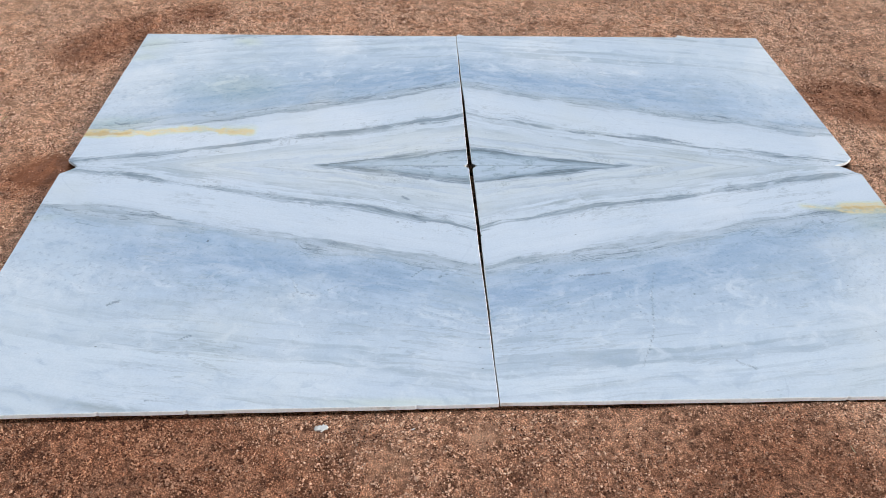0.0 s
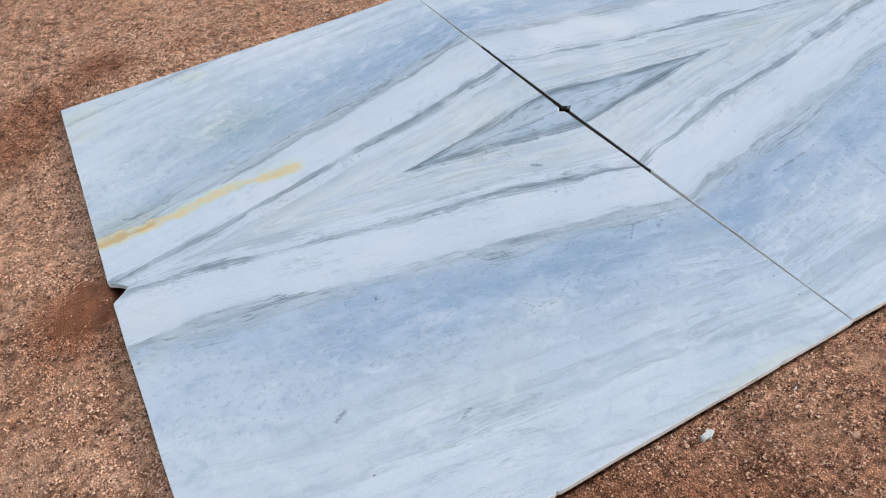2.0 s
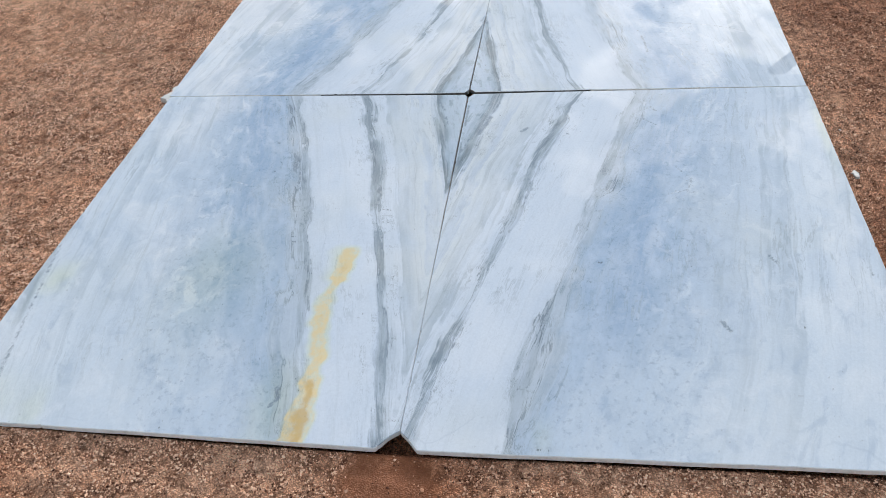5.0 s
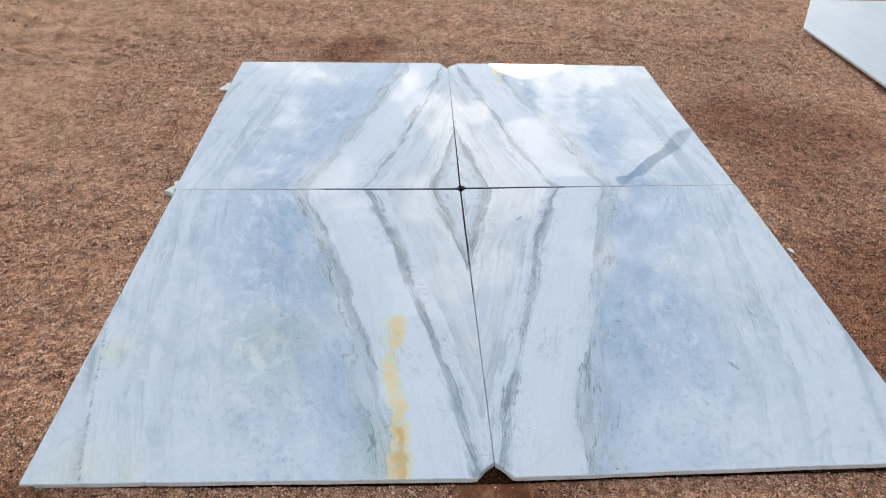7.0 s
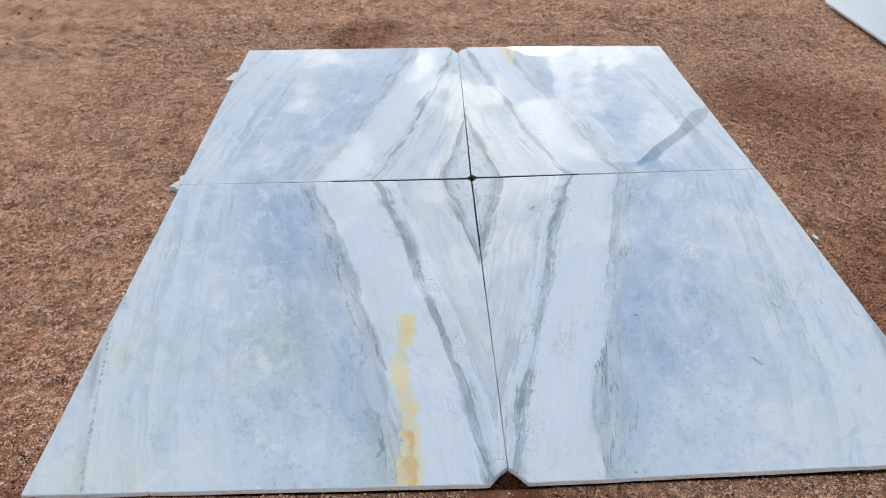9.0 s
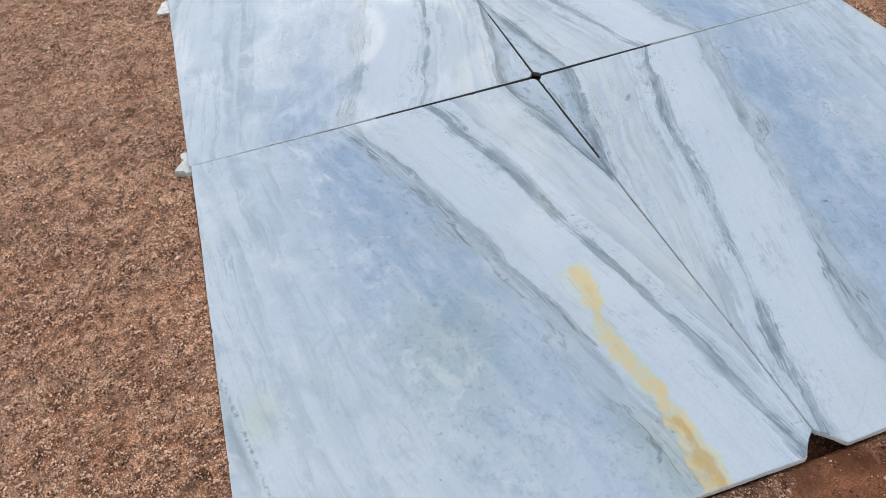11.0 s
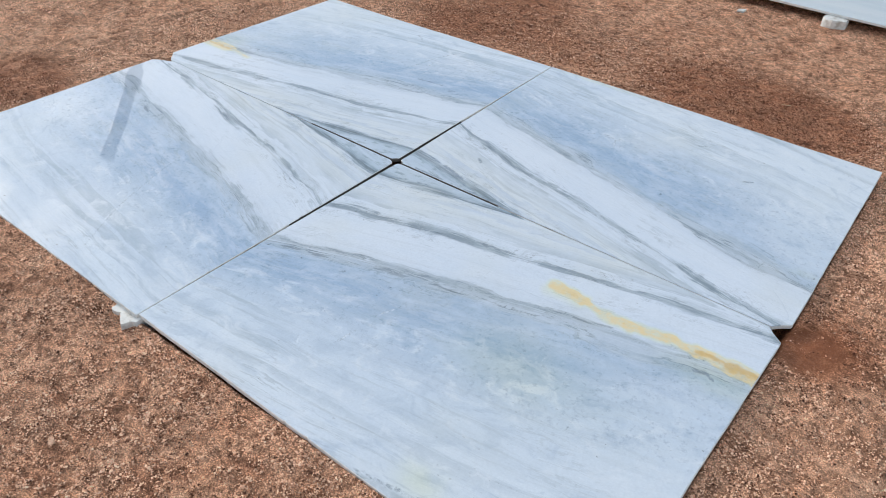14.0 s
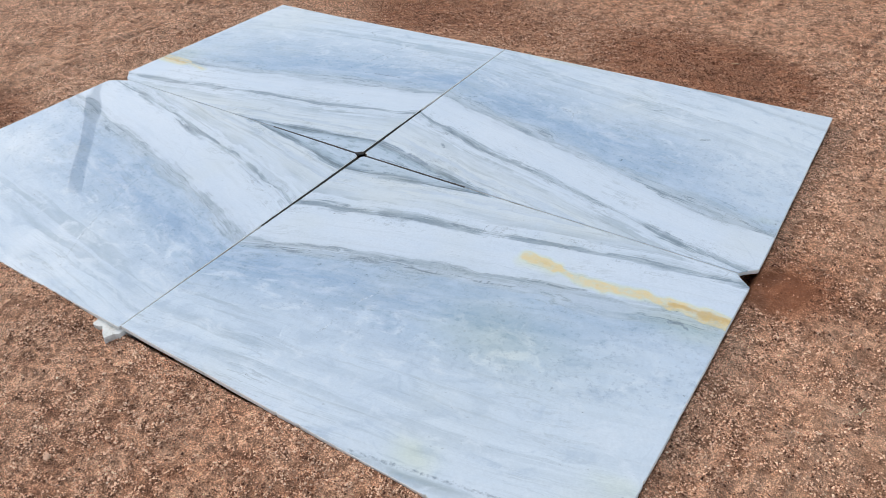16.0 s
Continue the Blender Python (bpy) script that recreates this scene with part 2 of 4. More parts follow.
    rgb = n.mix(n.math("MULTIPLY", n.smooth(k, 3.2, 4.2), n.smooth(smudge, 0.32, 0.50, 0.72, 0.0)), rgb, (0.80, 0.82, 0.84))
    blue_zone = n.math("MULTIPLY", n.smooth(k, 3.0, 3.25), n.smooth(k, 4.1, 4.7, 1.0, 0.0))
    mottle = n.smooth(n.noise(plan, 62.0, 3.0, 0.7), 0.52, 0.72)
    rgb = n.mix(n.math("MULTIPLY", n.math("MULTIPLY", mottle, blue_zone), 0.42), rgb, (0.25, 0.325, 0.43))
    grain = n.noise(plan, 150.0, 3.0, 0.7)
    rgb = n.mix(0.28, rgb, n.ramp(grain, [(0.3, (0.60, 0.62, 0.64)), (0.7, (0.92, 0.92, 0.92))]), "MULTIPLY")
    warm = n.smooth(n.noise(plan, 2.1, 3.0, 0.5), 0.52, 0.75)
    rgb = n.mix(n.math("MULTIPLY", warm, 0.22), rgb, (0.68, 0.665, 0.57))
    haze = n.noise(n.xyz(n.math("MULTIPLY", u, 9.0), n.math("MULTIPLY", kk, 4.0), n.math("ADD", seed, 30.0)), 1.2, 9.0, 0.66, 0.35)
    rgb = n.mix(n.math("MULTIPLY", blue_zone, n.smooth(haze, 0.48, 0.70, 0.0, 0.42)), rgb, (0.62, 0.695, 0.78))
    rgb = n.mix(n.math("MULTIPLY", blue_zone, n.smooth(haze, 0.28, 0.47, 0.40, 0.0)), rgb, (0.30, 0.40, 0.53))
    heart = n.smooth(k, 0.80, 1.0, 1.0, 0.0)
    rgb = n.mix(n.math("MULTIPLY", heart, n.smooth(n.noise(n.xyz(n.math("MULTIPLY", u, 16.0), n.math("MULTIPLY", kk, 5.0), seed), 1.0, 6.0, 0.66), 0.53, 0.66, 0.0, 0.55)), rgb, (0.19, 0.245, 0.265))
    seams = n.node("ShaderNodeTexVoronoi", {"Vector": n.vec("ADD", plan, n.vec("SCALE", n.node("ShaderNodeTexNoise", {"Vector": plan, "Scale": 6.0, "Detail": 4.0}).outputs["Color"], scale=0.10)), "Scale": 3.4}, feature="DISTANCE_TO_EDGE")
    vein = n.math("MULTIPLY", n.smooth(seams.outputs["Distance"], 0.0, 0.014, 1.0, 0.0), n.smooth(n.noise(plan, 4.0, 3.0), 0.50, 0.66))
    rgb = n.mix(n.math("MULTIPLY", vein, 0.15), rgb, (0.30, 0.37, 0.45))
    # dark pits strewn along the veins
    cells = n.node("ShaderNodeTexVoronoi", {"Vector": n.vec("MULTIPLY", plan, (1.0, 1.8, 1.0)), "Scale": 15.0, "Randomness": 1.0}, voronoi_dimensions="3D")
    chance = n.math("GREATER_THAN", n.split(cells.outputs["Color"])[0], 0.68)
    pit = n.math("MULTIPLY", n.smooth(n.math("DIVIDE", n.math("ADD", cells.outputs["Distance"], n.math("MULTIPLY", n.math("SUBTRACT", grain, 0.5), 0.12)), n.math("ADD", 0.35, n.split(cells.outputs["Color"])[1])), 0.02, 0.06, 1.0, 0.0), chance)
    rgb = n.mix(n.math("MULTIPLY", pit, 0.85), rgb, (0.07, 0.085, 0.095))
    small = n.node("ShaderNodeTexVoronoi", {"Vector": n.xyz(n.math("MULTIPLY", u, 30.0), n.math("MULTIPLY", kk, 17.0), seed), "Scale": 1.3, "Randomness": 1.0}, voronoi_dimensions="3D")
    speck = n.math("MULTIPLY", n.math("GREATER_THAN", n.split(small.outputs["Color"])[0], 0.60), n.smooth(n.math("ADD", small.outputs["Distance"], n.math("MULTIPLY", n.math("SUBTRACT", grain, 0.5), 0.25)), 0.08, 0.17, 1.0, 0.0))
    speck = n.math("MULTIPLY", speck, n.math("MULTIPLY", n.smooth(n.noise(plan, 8.0, 3.0), 0.50, 0.60), n.math("MAXIMUM", beside, 0.25)))
    rgb = n.mix(n.math("MULTIPLY", speck, 0.85), rgb, (0.05, 0.06, 0.07))
    # iron stain, cracks
    stain_edge = n.math("MULTIPLY", yellow, n.math("ADD", 0.25, n.math("MULTIPLY", n.noise(plan, 15.0, 6.0, 0.68), 1.5)))
    rgb = n.mix(n.smooth(yellow, 0.02, 0.6), rgb, (1.03, 1.0, 0.79), "MULTIPLY")
    rgb = n.mix(n.math("MULTIPLY", n.smooth(stain_edge, 0.40, 0.62), n.smooth(n.noise(plan, 24.0, 6.0, 0.7), 0.34, 0.62, 0.12, 0.82)), rgb, (0.86, 0.64, 0.31))
    rgb = n.mix(n.smooth(stain_edge, 0.85, 1.4, 0.0, 0.70), rgb, (0.66, 0.40, 0.12))
    torn = n.math("ADD", n.math("MULTIPLY", crack, 1.1), n.math("MULTIPLY", n.math("SUBTRACT", n.noise(plan, 95.0, 4.0, 0.75), 0.5), 1.7))
    rgb = n.mix(n.smooth(torn, 0.50, 1.05, 0.0, 0.72), rgb, (0.20, 0.24, 0.28))
    fleck = n.node("ShaderNodeAttribute", attribute_name="mark").outputs["Alpha"]
    bright = n.math("ADD", fleck, n.math("MULTIPLY", n.math("SUBTRACT", n.noise(plan, 80.0, 3.0, 0.7), 0.5), 0.8))
    rgb = n.mix(n.smooth(bright, 0.50, 1.0, 0.0, 0.55), rgb, (0.86, 0.88, 0.90))
    rgb = n.mix(1.0, rgb, (0.930, 0.980, 1.052), "MULTIPLY")
    smear = n.noise(plan, 5.0, 4.0, 0.6)
    ripple = n.math("MULTIPLY", n.noise(plan, 34.0, 2.0, 0.5, 1.0), wet)
    normal = n.bump(grain, 0.004, 0.001)
    normal = n.bump(n.noise(plan, 5.0, 2.0), 0.006, 0.004, normal)
    normal = n.bump(pit, 0.25, -0.001, normal)
    normal = n.bump(ripple, 0.18, 0.005, normal)
    rough = n.math("ADD", n.smooth(smear, 0.35, 0.75, 0.008, 0.030), n.math("ADD", n.math("MULTIPLY", pit, 0.4), n.math("MULTIPLY", wet, -0.05)))
    b = n.surface(Base_Color=rgb, Roughness=rough, IOR=1.52, Normal=normal)
    return m


def edge_material(name, gap_dark):
    m, n = material(name)
    pos = n.node("ShaderNodeNewGeometry").outputs["Position"]
    dirt = n.noise(pos, 14.0, 5.0, 0.65)
    rgb = n.ramp(dirt, [(0.40, (0.84, 0.84, 0.84)), (0.60, (0.76, 0.74, 0.71)), (0.74, (0.40, 0.32, 0.25))])
    rgb = n.mix(0.2, rgb, n.ramp(n.noise(n.vec("MULTIPLY", pos, (3.0, 3.0, 1.0)), 40.0, 3.0), [(0.3, (0.45, 0.45, 0.45)), (0.7, (1.0, 1.0, 1.0))]), "MULTIPLY")
    # near black for joint walls: the gap's shade, with some soil, as colour
    rgb = n.mix(gap_dark, rgb, (0.045, 0.032, 0.025))
    n.surface(Base_Color=rgb, Roughness=0.7, Normal=n.bump(n.noise(pos, 160.0, 3.0), 0.4, 0.002))
    return m


def arris_material():
    m, n = material("bruised_marble_arris")
    pos = n.node("ShaderNodeNewGeometry").outputs["Position"]
    rgb = n.ramp(n.noise(pos, 45.0, 5.0, 0.7), [(0.36, (0.62, 0.65, 0.68)), (0.50, (0.80, 0.82, 0.83)), (0.70, (0.86, 0.86, 0.85))])
    n.surface(Base_Color=rgb, Roughness=0.5, Normal=n.bump(n.noise(pos, 220.0, 3.0), 0.3, 0.001))
    return m


def far_marble_material():
    m, n = material("pale_polished_marble")
    pos = n.node("ShaderNodeNewGeometry").outputs["Position"]
    soft = n.noise(n.vec("MULTIPLY", pos, (0.6, 2.6, 1.0)), 1.5, 5.0, 0.6, 0.5)
    rgb = n.ramp(soft, [(0.30, (0.50, 0.56, 0.62)), (0.50, (0.58, 0.63, 0.67)), (0.70, (0.66, 0.69, 0.71))])
    rgb = n.mix(n.smooth(n.noise(pos, 60.0, 3.0), 0.62, 0.75, 0.0, 0.3), rgb, (0.4, 0.44, 0.47))
    n.surface(Base_Color=rgb, Roughness=0.13, IOR=1.52)
    return m


def broken_stone_material():
    m, n = material("broken_marble")
    pos = n.node("ShaderNodeNewGeometry").outputs["Position"]
    rgb = n.ramp(n.noise(pos, 30.0, 5.0, 0.6), [(0.3, (0.45, 0.42, 0.38)), (0.5, (0.70, 0.70, 0.68)), (0.7, (0.80, 0.80, 0.79))])
    n.surface(Base_Color=rgb, Roughness=0.55, Normal=n.bump(n.noise(pos, 90.0, 4.0), 0.4, 0.003))
    return m


def ground_material():
    m, n = material("gritty_red_soil")
    pos = n.node("ShaderNodeNewGeometry").outputs["Position"]
    damp, sand, puddle = n.split(n.node("ShaderNodeAttribute", attribute_name="soil").outputs["Color"])
    big = n.noise(pos, 1.1, 5.0, 0.6)
    mid = n.noise(pos, 9.0, 5.0, 0.65)
    rgb = n.ramp(mid, [(0.28, (0.40, 0.195, 0.120)), (0.46, (0.74, 0.42, 0.275)), (0.60, (0.88, 0.55, 0.385)), (0.75, (0.94, 0.63, 0.46))])
    rgb = n.mix(n.smooth(big, 0.40, 0.68, 0.0, 0.55), rgb, (0.850, 0.54, 0.385))
    # single grains, pale, at two sizes; the shade in their gaps is painted dark
    jitter = n.vec("ADD", pos, n.vec("SCALE", n.node("ShaderNodeTexNoise", {"Vector": pos, "Scale": 90.0, "Detail": 2.0}).outputs["Color"], scale=0.006))
    grit = n.node("ShaderNodeTexVoronoi", {"Vector": jitter, "Scale": 240.0})
    tone = n.split(grit.outputs["Color"])[0]
    shade = n.ramp(tone, [(0.0, (0.50, 0.44, 0.41)), (0.3, (0.98, 0.95, 0.93)), (0.75, (1.22, 1.20, 1.18)), (1.0, (1.5, 1.47, 1.44))])
    shade = n.mix(n.smooth(grit.outputs["Distance"], 0.40, 0.70), shade, (0.42, 0.35, 0.31))
    rgb = n.mix(n.math("SUBTRACT", 0.80, n.math("MULTIPLY", sand, 0.5)), rgb, shade, "MULTIPLY")
    # crumbs and small clods between the grains; the shade of hollows is coloured in
    crumb = n.node("ShaderNodeTexVoronoi", {"Vector": n.vec("ADD", pos, n.vec("SCALE", n.node("ShaderNodeTexNoise", {"Vector": pos, "Scale": 40.0, "Detail": 3.0}).outputs["Color"], scale=0.03)), "Scale": 75.0})
    clod = n.noise(pos, 34.0, 5.0, 0.7)
    rgb = n.mix(n.math("SUBTRACT", 0.75, n.math("MULTIPLY", sand, 0.45)), rgb, n.ramp(n.split(crumb.outputs["Color"])[0], [(0.0, (0.36, 0.30, 0.26)), (0.32, (0.92, 0.89, 0.87)), (0.8, (1.12, 1.10, 1.08)), (1.0, (1.32, 1.30, 1.28))]), "MULTIPLY")
    rgb = n.mix(0.8, rgb, n.ramp(n.noise(pos, 19.0, 5.0, 0.72), [(0.36, (0.50, 0.42, 0.37)), (0.48, (1.04, 1.02, 1.00)), (0.66, (1.20, 1.18, 1.16))]), "MULTIPLY")
    rgb = n.mix(n.math("SUBTRACT", 0.85, n.math("MULTIPLY", sand, 0.4)), rgb, n.ramp(clod, [(0.34, (0.34, 0.28, 0.24)), (0.46, (1.02, 1.00, 0.98)), (0.66, (1.28, 1.26, 1.24))]), "MULTIPLY")
    grit2 = n.node("ShaderNodeTexVoronoi", {"Vector": jitter, "Scale": 380.0})
    rgb = n.mix(0.5, rgb, n.ramp(n.split(grit2.outputs["Color"])[1], [(0.0, (0.40, 0.36, 0.34)), (0.6, (1.0, 1.0, 1.0)), (1.0, (1.5, 1.45, 1.4))]), "MULTIPLY")
    rgb = n.mix(n.math("MULTIPLY", sand, 0.5), rgb, n.mix(n.smooth(mid, 0.35, 0.65), (0.573, 0.312, 0.177), (0.732, 0.450, 0.291)))
    wet_edge = n.smooth(n.math("ADD", damp, n.math("MULTIPLY", n.math("SUBTRACT", mid, 0.5), 0.9)), 0.25, 0.75)
    rgb = n.mix(n.math("MULTIPLY", wet_edge, 0.72), rgb, n.mix(1.0, rgb, (0.50, 0.33, 0.24), "MULTIPLY"))
    rgb = n.mix(n.math("MULTIPLY", n.smooth(n.math("ADD", puddle, n.math("MULTIPLY", n.math("SUBTRACT", mid, 0.5), 0.8)), 0.2, 0.7), 0.80), rgb, (0.22, 0.070, 0.025))
    height = n.math("ADD", n.math("MULTIPLY", n.smooth(grit.outputs["Distance"], 0.0, 0.7, 1.0, 0.0), 0.6), n.math("MULTIPLY", clod, 1.5))
    normal = n.bump(height, n.math("SUBTRACT", 0.8, n.math("MULTIPLY", puddle, 0.55)), 0.016)
    n.surface(Base_Color=rgb, Roughness=n.math("SUBTRACT", 0.92, n.math("MULTIPLY", n.smooth(puddle, 0.3, 0.8), 0.30)), Specular_IOR_Level=0.3, Normal=normal)
    return m


def gravel_material():
    m, n = material("mixed_grit")
    geo = n.node("ShaderNodeNewGeometry")
    pos = geo.outputs["Position"]
    rgb = n.ramp(geo.outputs["Random Per Island"], [
        (0.0, (0.07, 0.030, 0.018)), (0.24, (0.28, 0.135, 0.085)), (0.42, (0.70, 0.445, 0.315)), (0.80, (0.86, 0.58, 0.43)), (0.985, (0.88, 0.63, 0.48)), (1.0, (0.90, 0.74, 0.62))])
    damp = n.split(n.node("ShaderNodeAttribute", attribute_name="soil").outputs["Color"])[0]
    rgb = n.mix(n.smooth(damp, 0.25, 0.75, 0.0, 0.75), rgb, n.mix(1.0, rgb, (0.46, 0.30, 0.22), "MULTIPLY"))
    rgb = n.mix(0.85, rgb, n.ramp(n.noise(pos, 7.0, 8.0, 0.72), [(0.34, (0.50, 0.40, 0.34)), (0.46, (1.22, 1.17, 1.11)), (0.68, (1.36, 1.32, 1.26))]), "MULTIPLY")
    rgb = n.mix(n.smooth(n.noise(pos, 2.6, 4.0, 0.6), 0.50, 0.70, 0.0, 0.32), rgb, n.mix(1.0, rgb, (1.08, 0.82, 0.62), "MULTIPLY"))
    rgb = n.mix(0.85, rgb, n.ramp(n.noise(pos, 85.0, 3.0, 0.66), [(0.36, (0.36, 0.29, 0.25)), (0.47, (1.05, 1.03, 1.01)), (0.66, (1.22, 1.20, 1.18))]), "MULTIPLY")
    n.surface(Base_Color=rgb, Roughness=0.85, Specular_IOR_Level=0.3)
    return m


def painted_metal(name, rgb, rough=0.5, metal=0.0):
    m, n = material(name)
    pos = n.node("ShaderNodeNewGeometry").outputs["Position"]
    c = n.mix(n.smooth(n.noise(pos, 6.0, 5.0, 0.6), 0.4, 0.8, 0.0, 0.5), rgb, tuple(v * 0.6 for v in rgb))
    n.surface(Base_Color=c, Roughness=rough, Metallic=metal)
    return m


ARRIS = arris_material()
MARBLE, EDGE, JOINT = marble_material(), edge_material("sawn_marble_edge", 0.0), edge_material("darkened_marble_joint", 0.9)
FAR_MARBLE, BROKEN, SOIL, GRIT = far_marble_material(), broken_stone_material(), ground_material(), gravel_material()
LAMP_GREY = painted_metal("grey_painted_steel", (0.07, 0.075, 0.08))
STRAW = painted_metal("dry_straw", (0.62, 0.50, 0.30), 0.8)

# ---- ground ----
TOP, THICK, GROUND = 0.04, 0.014, 0.020


def mesh_of(name, verts, faces, mats):
    me = bpy.data.meshes.new(name)
    me.from_pydata(verts, [], faces)
    for mat in mats:
        me.materials.append(mat)
    me.update()
    return me


def part(name, bm, mat, parent, label=""):
    me = bpy.data.meshes.new(name)
    bm.to_mesh(me)
    bm.free()
    me.materials.append(mat)
    ob = new(name, me)
    ob.parent = parent
    if label:
        ob["label"] = label
    return ob


def wave_field(count, low, high, seed):
    """A smooth random surface made of many sine waves, each of a length between low and high."""
    r = np.random.default_rng(seed)
    length = np.exp(r.uniform(np.log(low), np.log(high), count))
    turn, phase = r.uniform(0, 2 * np.pi, count), r.uniform(0, 2 * np.pi, count)
    kx, ky = np.cos(turn) * 2 * np.pi / length, np.sin(turn) * 2 * np.pi / length
    size = length / high

    def value(x, y):
        out = np.zeros_like(x)
        for a, b, p, s in zip(kx, ky, phase, size):
            out += s * np.sin(a * x + b * y + p)
        return out / np.sqrt((size ** 2).sum() / 2)

    return value


coarse, fine, ruts = wave_field(24, 0.5, 3.0, 3), wave_field(40, 0.13, 0.4, 4), wave_field(16, 0.10, 0.5, 5)
clumps = wave_field(60, 0.028, 0.085, 6)


def rut_mask(x, y):
    return np.exp(-(((x - 2.1) / 1.1) ** 2 + ((y - 2.9) / 0.75) ** 2)) + 0.6 * np.exp(-(((x - 1.9) / 0.5) ** 2 + ((y - 0.4) / 0.6) ** 2))


def beyond_slabs(x, y):
    """How far outside the laid slabs a point lies; negative under them."""
    west = np.interp(y, [-1.18, -0.02, 0.0, 1.14], [-1.447, -1.482, -1.481, -1.487])
    east = np.interp(y, [-1.09, 0.0, 0.01, 1.14], [1.431, 1.445, 1.452, 1.442])
    south = np.interp(x, [-1.45, 0.02, 1.43], [-1.168, -1.132, -1.095])
    return np.maximum(np.maximum(west - x, x - east), np.maximum(y - 1.134, south - y))


def soil_height(x, y):
    out = beyond_slabs(x, y)
    calm = 1 - 0.7 * np.clip(1 - out / 0.25, 0, 1)
    rough = 0.006 * coarse(x, y) + 0.0028 * fine(x, y)
    rough += rut_mask(x, y) * (0.018 * np.sin(2 * np.pi * (0.42 * x + 0.91 * y + 0.06 * coarse(y, x)) / 0.21) + 0.006 * ruts(x, y))
    rough += 0.0028 * clumps(x, y) * np.clip(out / 0.05, 0, 1)
    # hollows dug where the props stand
    rough -= 0.020 * np.exp(-(((x - 0.02) / 0.10) ** 2 + ((y - 1.19) / 0.07) ** 2)) + 0.014 * np.exp(-(((x - 1.10) / 0.10) ** 2 + ((y - 1.19) / 0.07) ** 2))
    calm = np.maximum(calm, np.where(y > 1.1, 1.0, 0.0))
    f = np.clip((out + 0.030) / 0.034, 0, 1)
    return GROUND + rough * calm - 0.060 * (1 - f * f * (3 - 2 * f))


def build_ground():
    near = np.concatenate([np.arange(-3.2, -2.35, 0.03), np.arange(-2.35, -1.55, 0.013), np.arange(-1.55, -1.40, 0.007), np.arange(-1.40, 1.39, 0.06), np.arange(1.39, 1.52, 0.007), np.arange(1.52, 2.0, 0.013), np.arange(2.0, 4.6, 0.03)])
    out = 4.6 + np.cumsum(0.06 * 1.17 ** np.arange(44))
    xs = np.concatenate([-(out[::-1] - 1.4), near, out])
    ny = np.concatenate([np.arange(-4.2, -1.95, 0.03), np.arange(-1.95, -1.24, 0.013), np.arange(-1.24, -1.04, 0.007), np.arange(-1.04, 1.07, 0.06), np.arange(1.07, 1.19, 0.007), np.arange(1.19, 2.0, 0.013), np.arange(2.0, 4.4, 0.03)])
    ys = np.concatenate([-out[::-1] + 0.4, ny, out - 0.2])
    X, Y = np.meshgrid(xs, ys, indexing="ij")
    Z = soil_height(X, Y)
    fade = np.clip(1 - (np.hypot(X, Y) - 6) / 10, 0, 1)
    Z = GROUND + (Z - GROUND) * fade
    nx, nyc = X.shape
    idx = np.arange(nx * nyc).reshape(nx, nyc)
    faces = np.stack([idx[:-1, :-1], idx[1:, :-1], idx[1:, 1:], idx[:-1, 1:]], -1).reshape(-1, 4)
    me = mesh_of("ground", np.stack([X, Y, Z], -1).reshape(-1, 3).tolist(), faces.tolist(), [SOIL])
    x, y = X.ravel(), Y.ravel()
    # damp patches and the trampled bare ones: centre, reach, strength
    damp = np.zeros_like(x)
    for cx, cy, r, s in DAMP:
        damp += s * np.exp(-((x - cx) ** 2 + (y - cy) ** 2) / r ** 2)
    sand = 0.5 * rut_mask(x, y)
    for cx, cy, r, s in SANDY:
        sand += s * np.exp(-((x - cx) ** 2 + (y - cy) ** 2) / r ** 2)
    wob = 0.12 * fine(x, y)
    puddle = np.clip(1.30 - np.hypot((x + 1.55) / 0.125, (y + 0.02) / 0.125) + wob, 0, 1)
    attr = me.color_attributes.new("soil", "FLOAT_COLOR", "POINT")
    attr.data.foreach_set("color", np.stack([np.clip(damp, 0, 1), np.clip(sand, 0, 1), puddle, np.ones_like(x)], -1).astype(np.float32).ravel())
    me.polygons.foreach_set("use_smooth", np.ones(len(me.polygons), dtype=bool))
    tagged(new("ground", me), "gritty red-brown soil, damp in patches", "ground", kind="structure")


DAMP = [(-1.02, -1.36, 0.32, 0.50), (-0.2, -1.75, 1.0, 0.30), (0.9, -1.6, 0.6, 0.28), (-0.85, -1.42, 0.33, 0.55), (0.55, -1.45, 0.40, 0.15), (1.60, 0.57, 0.22, 0.9), (-1.29, 1.43, 0.16, 0.8), (-1.72, 0.98, 0.24, 0.8), (-1.58, -0.06, 0.20, 0.9), (1.86, 0.47, 0.2, 0.7), (-1.56, 1.25, 0.2, 0.6),
        (0.75, -1.3, 0.2, 0.3), (0.05, -1.34, 0.40, 0.22), (0.85, -1.36, 0.40, 0.14), (-0.6, -1.5, 0.3, 0.4), (-0.95, -1.30, 0.16, 0.6),
        (-1.20, -1.42, 0.30, 0.40), (0.6, -1.9, 0.3, 0.3), (-1.62, 0.6, 0.10, 0.25), (1.62, -0.55, 0.15, 0.5), (-1.58, -0.7, 0.12, 0.25), (0.45, -2.5, 0.16, 0.8)]
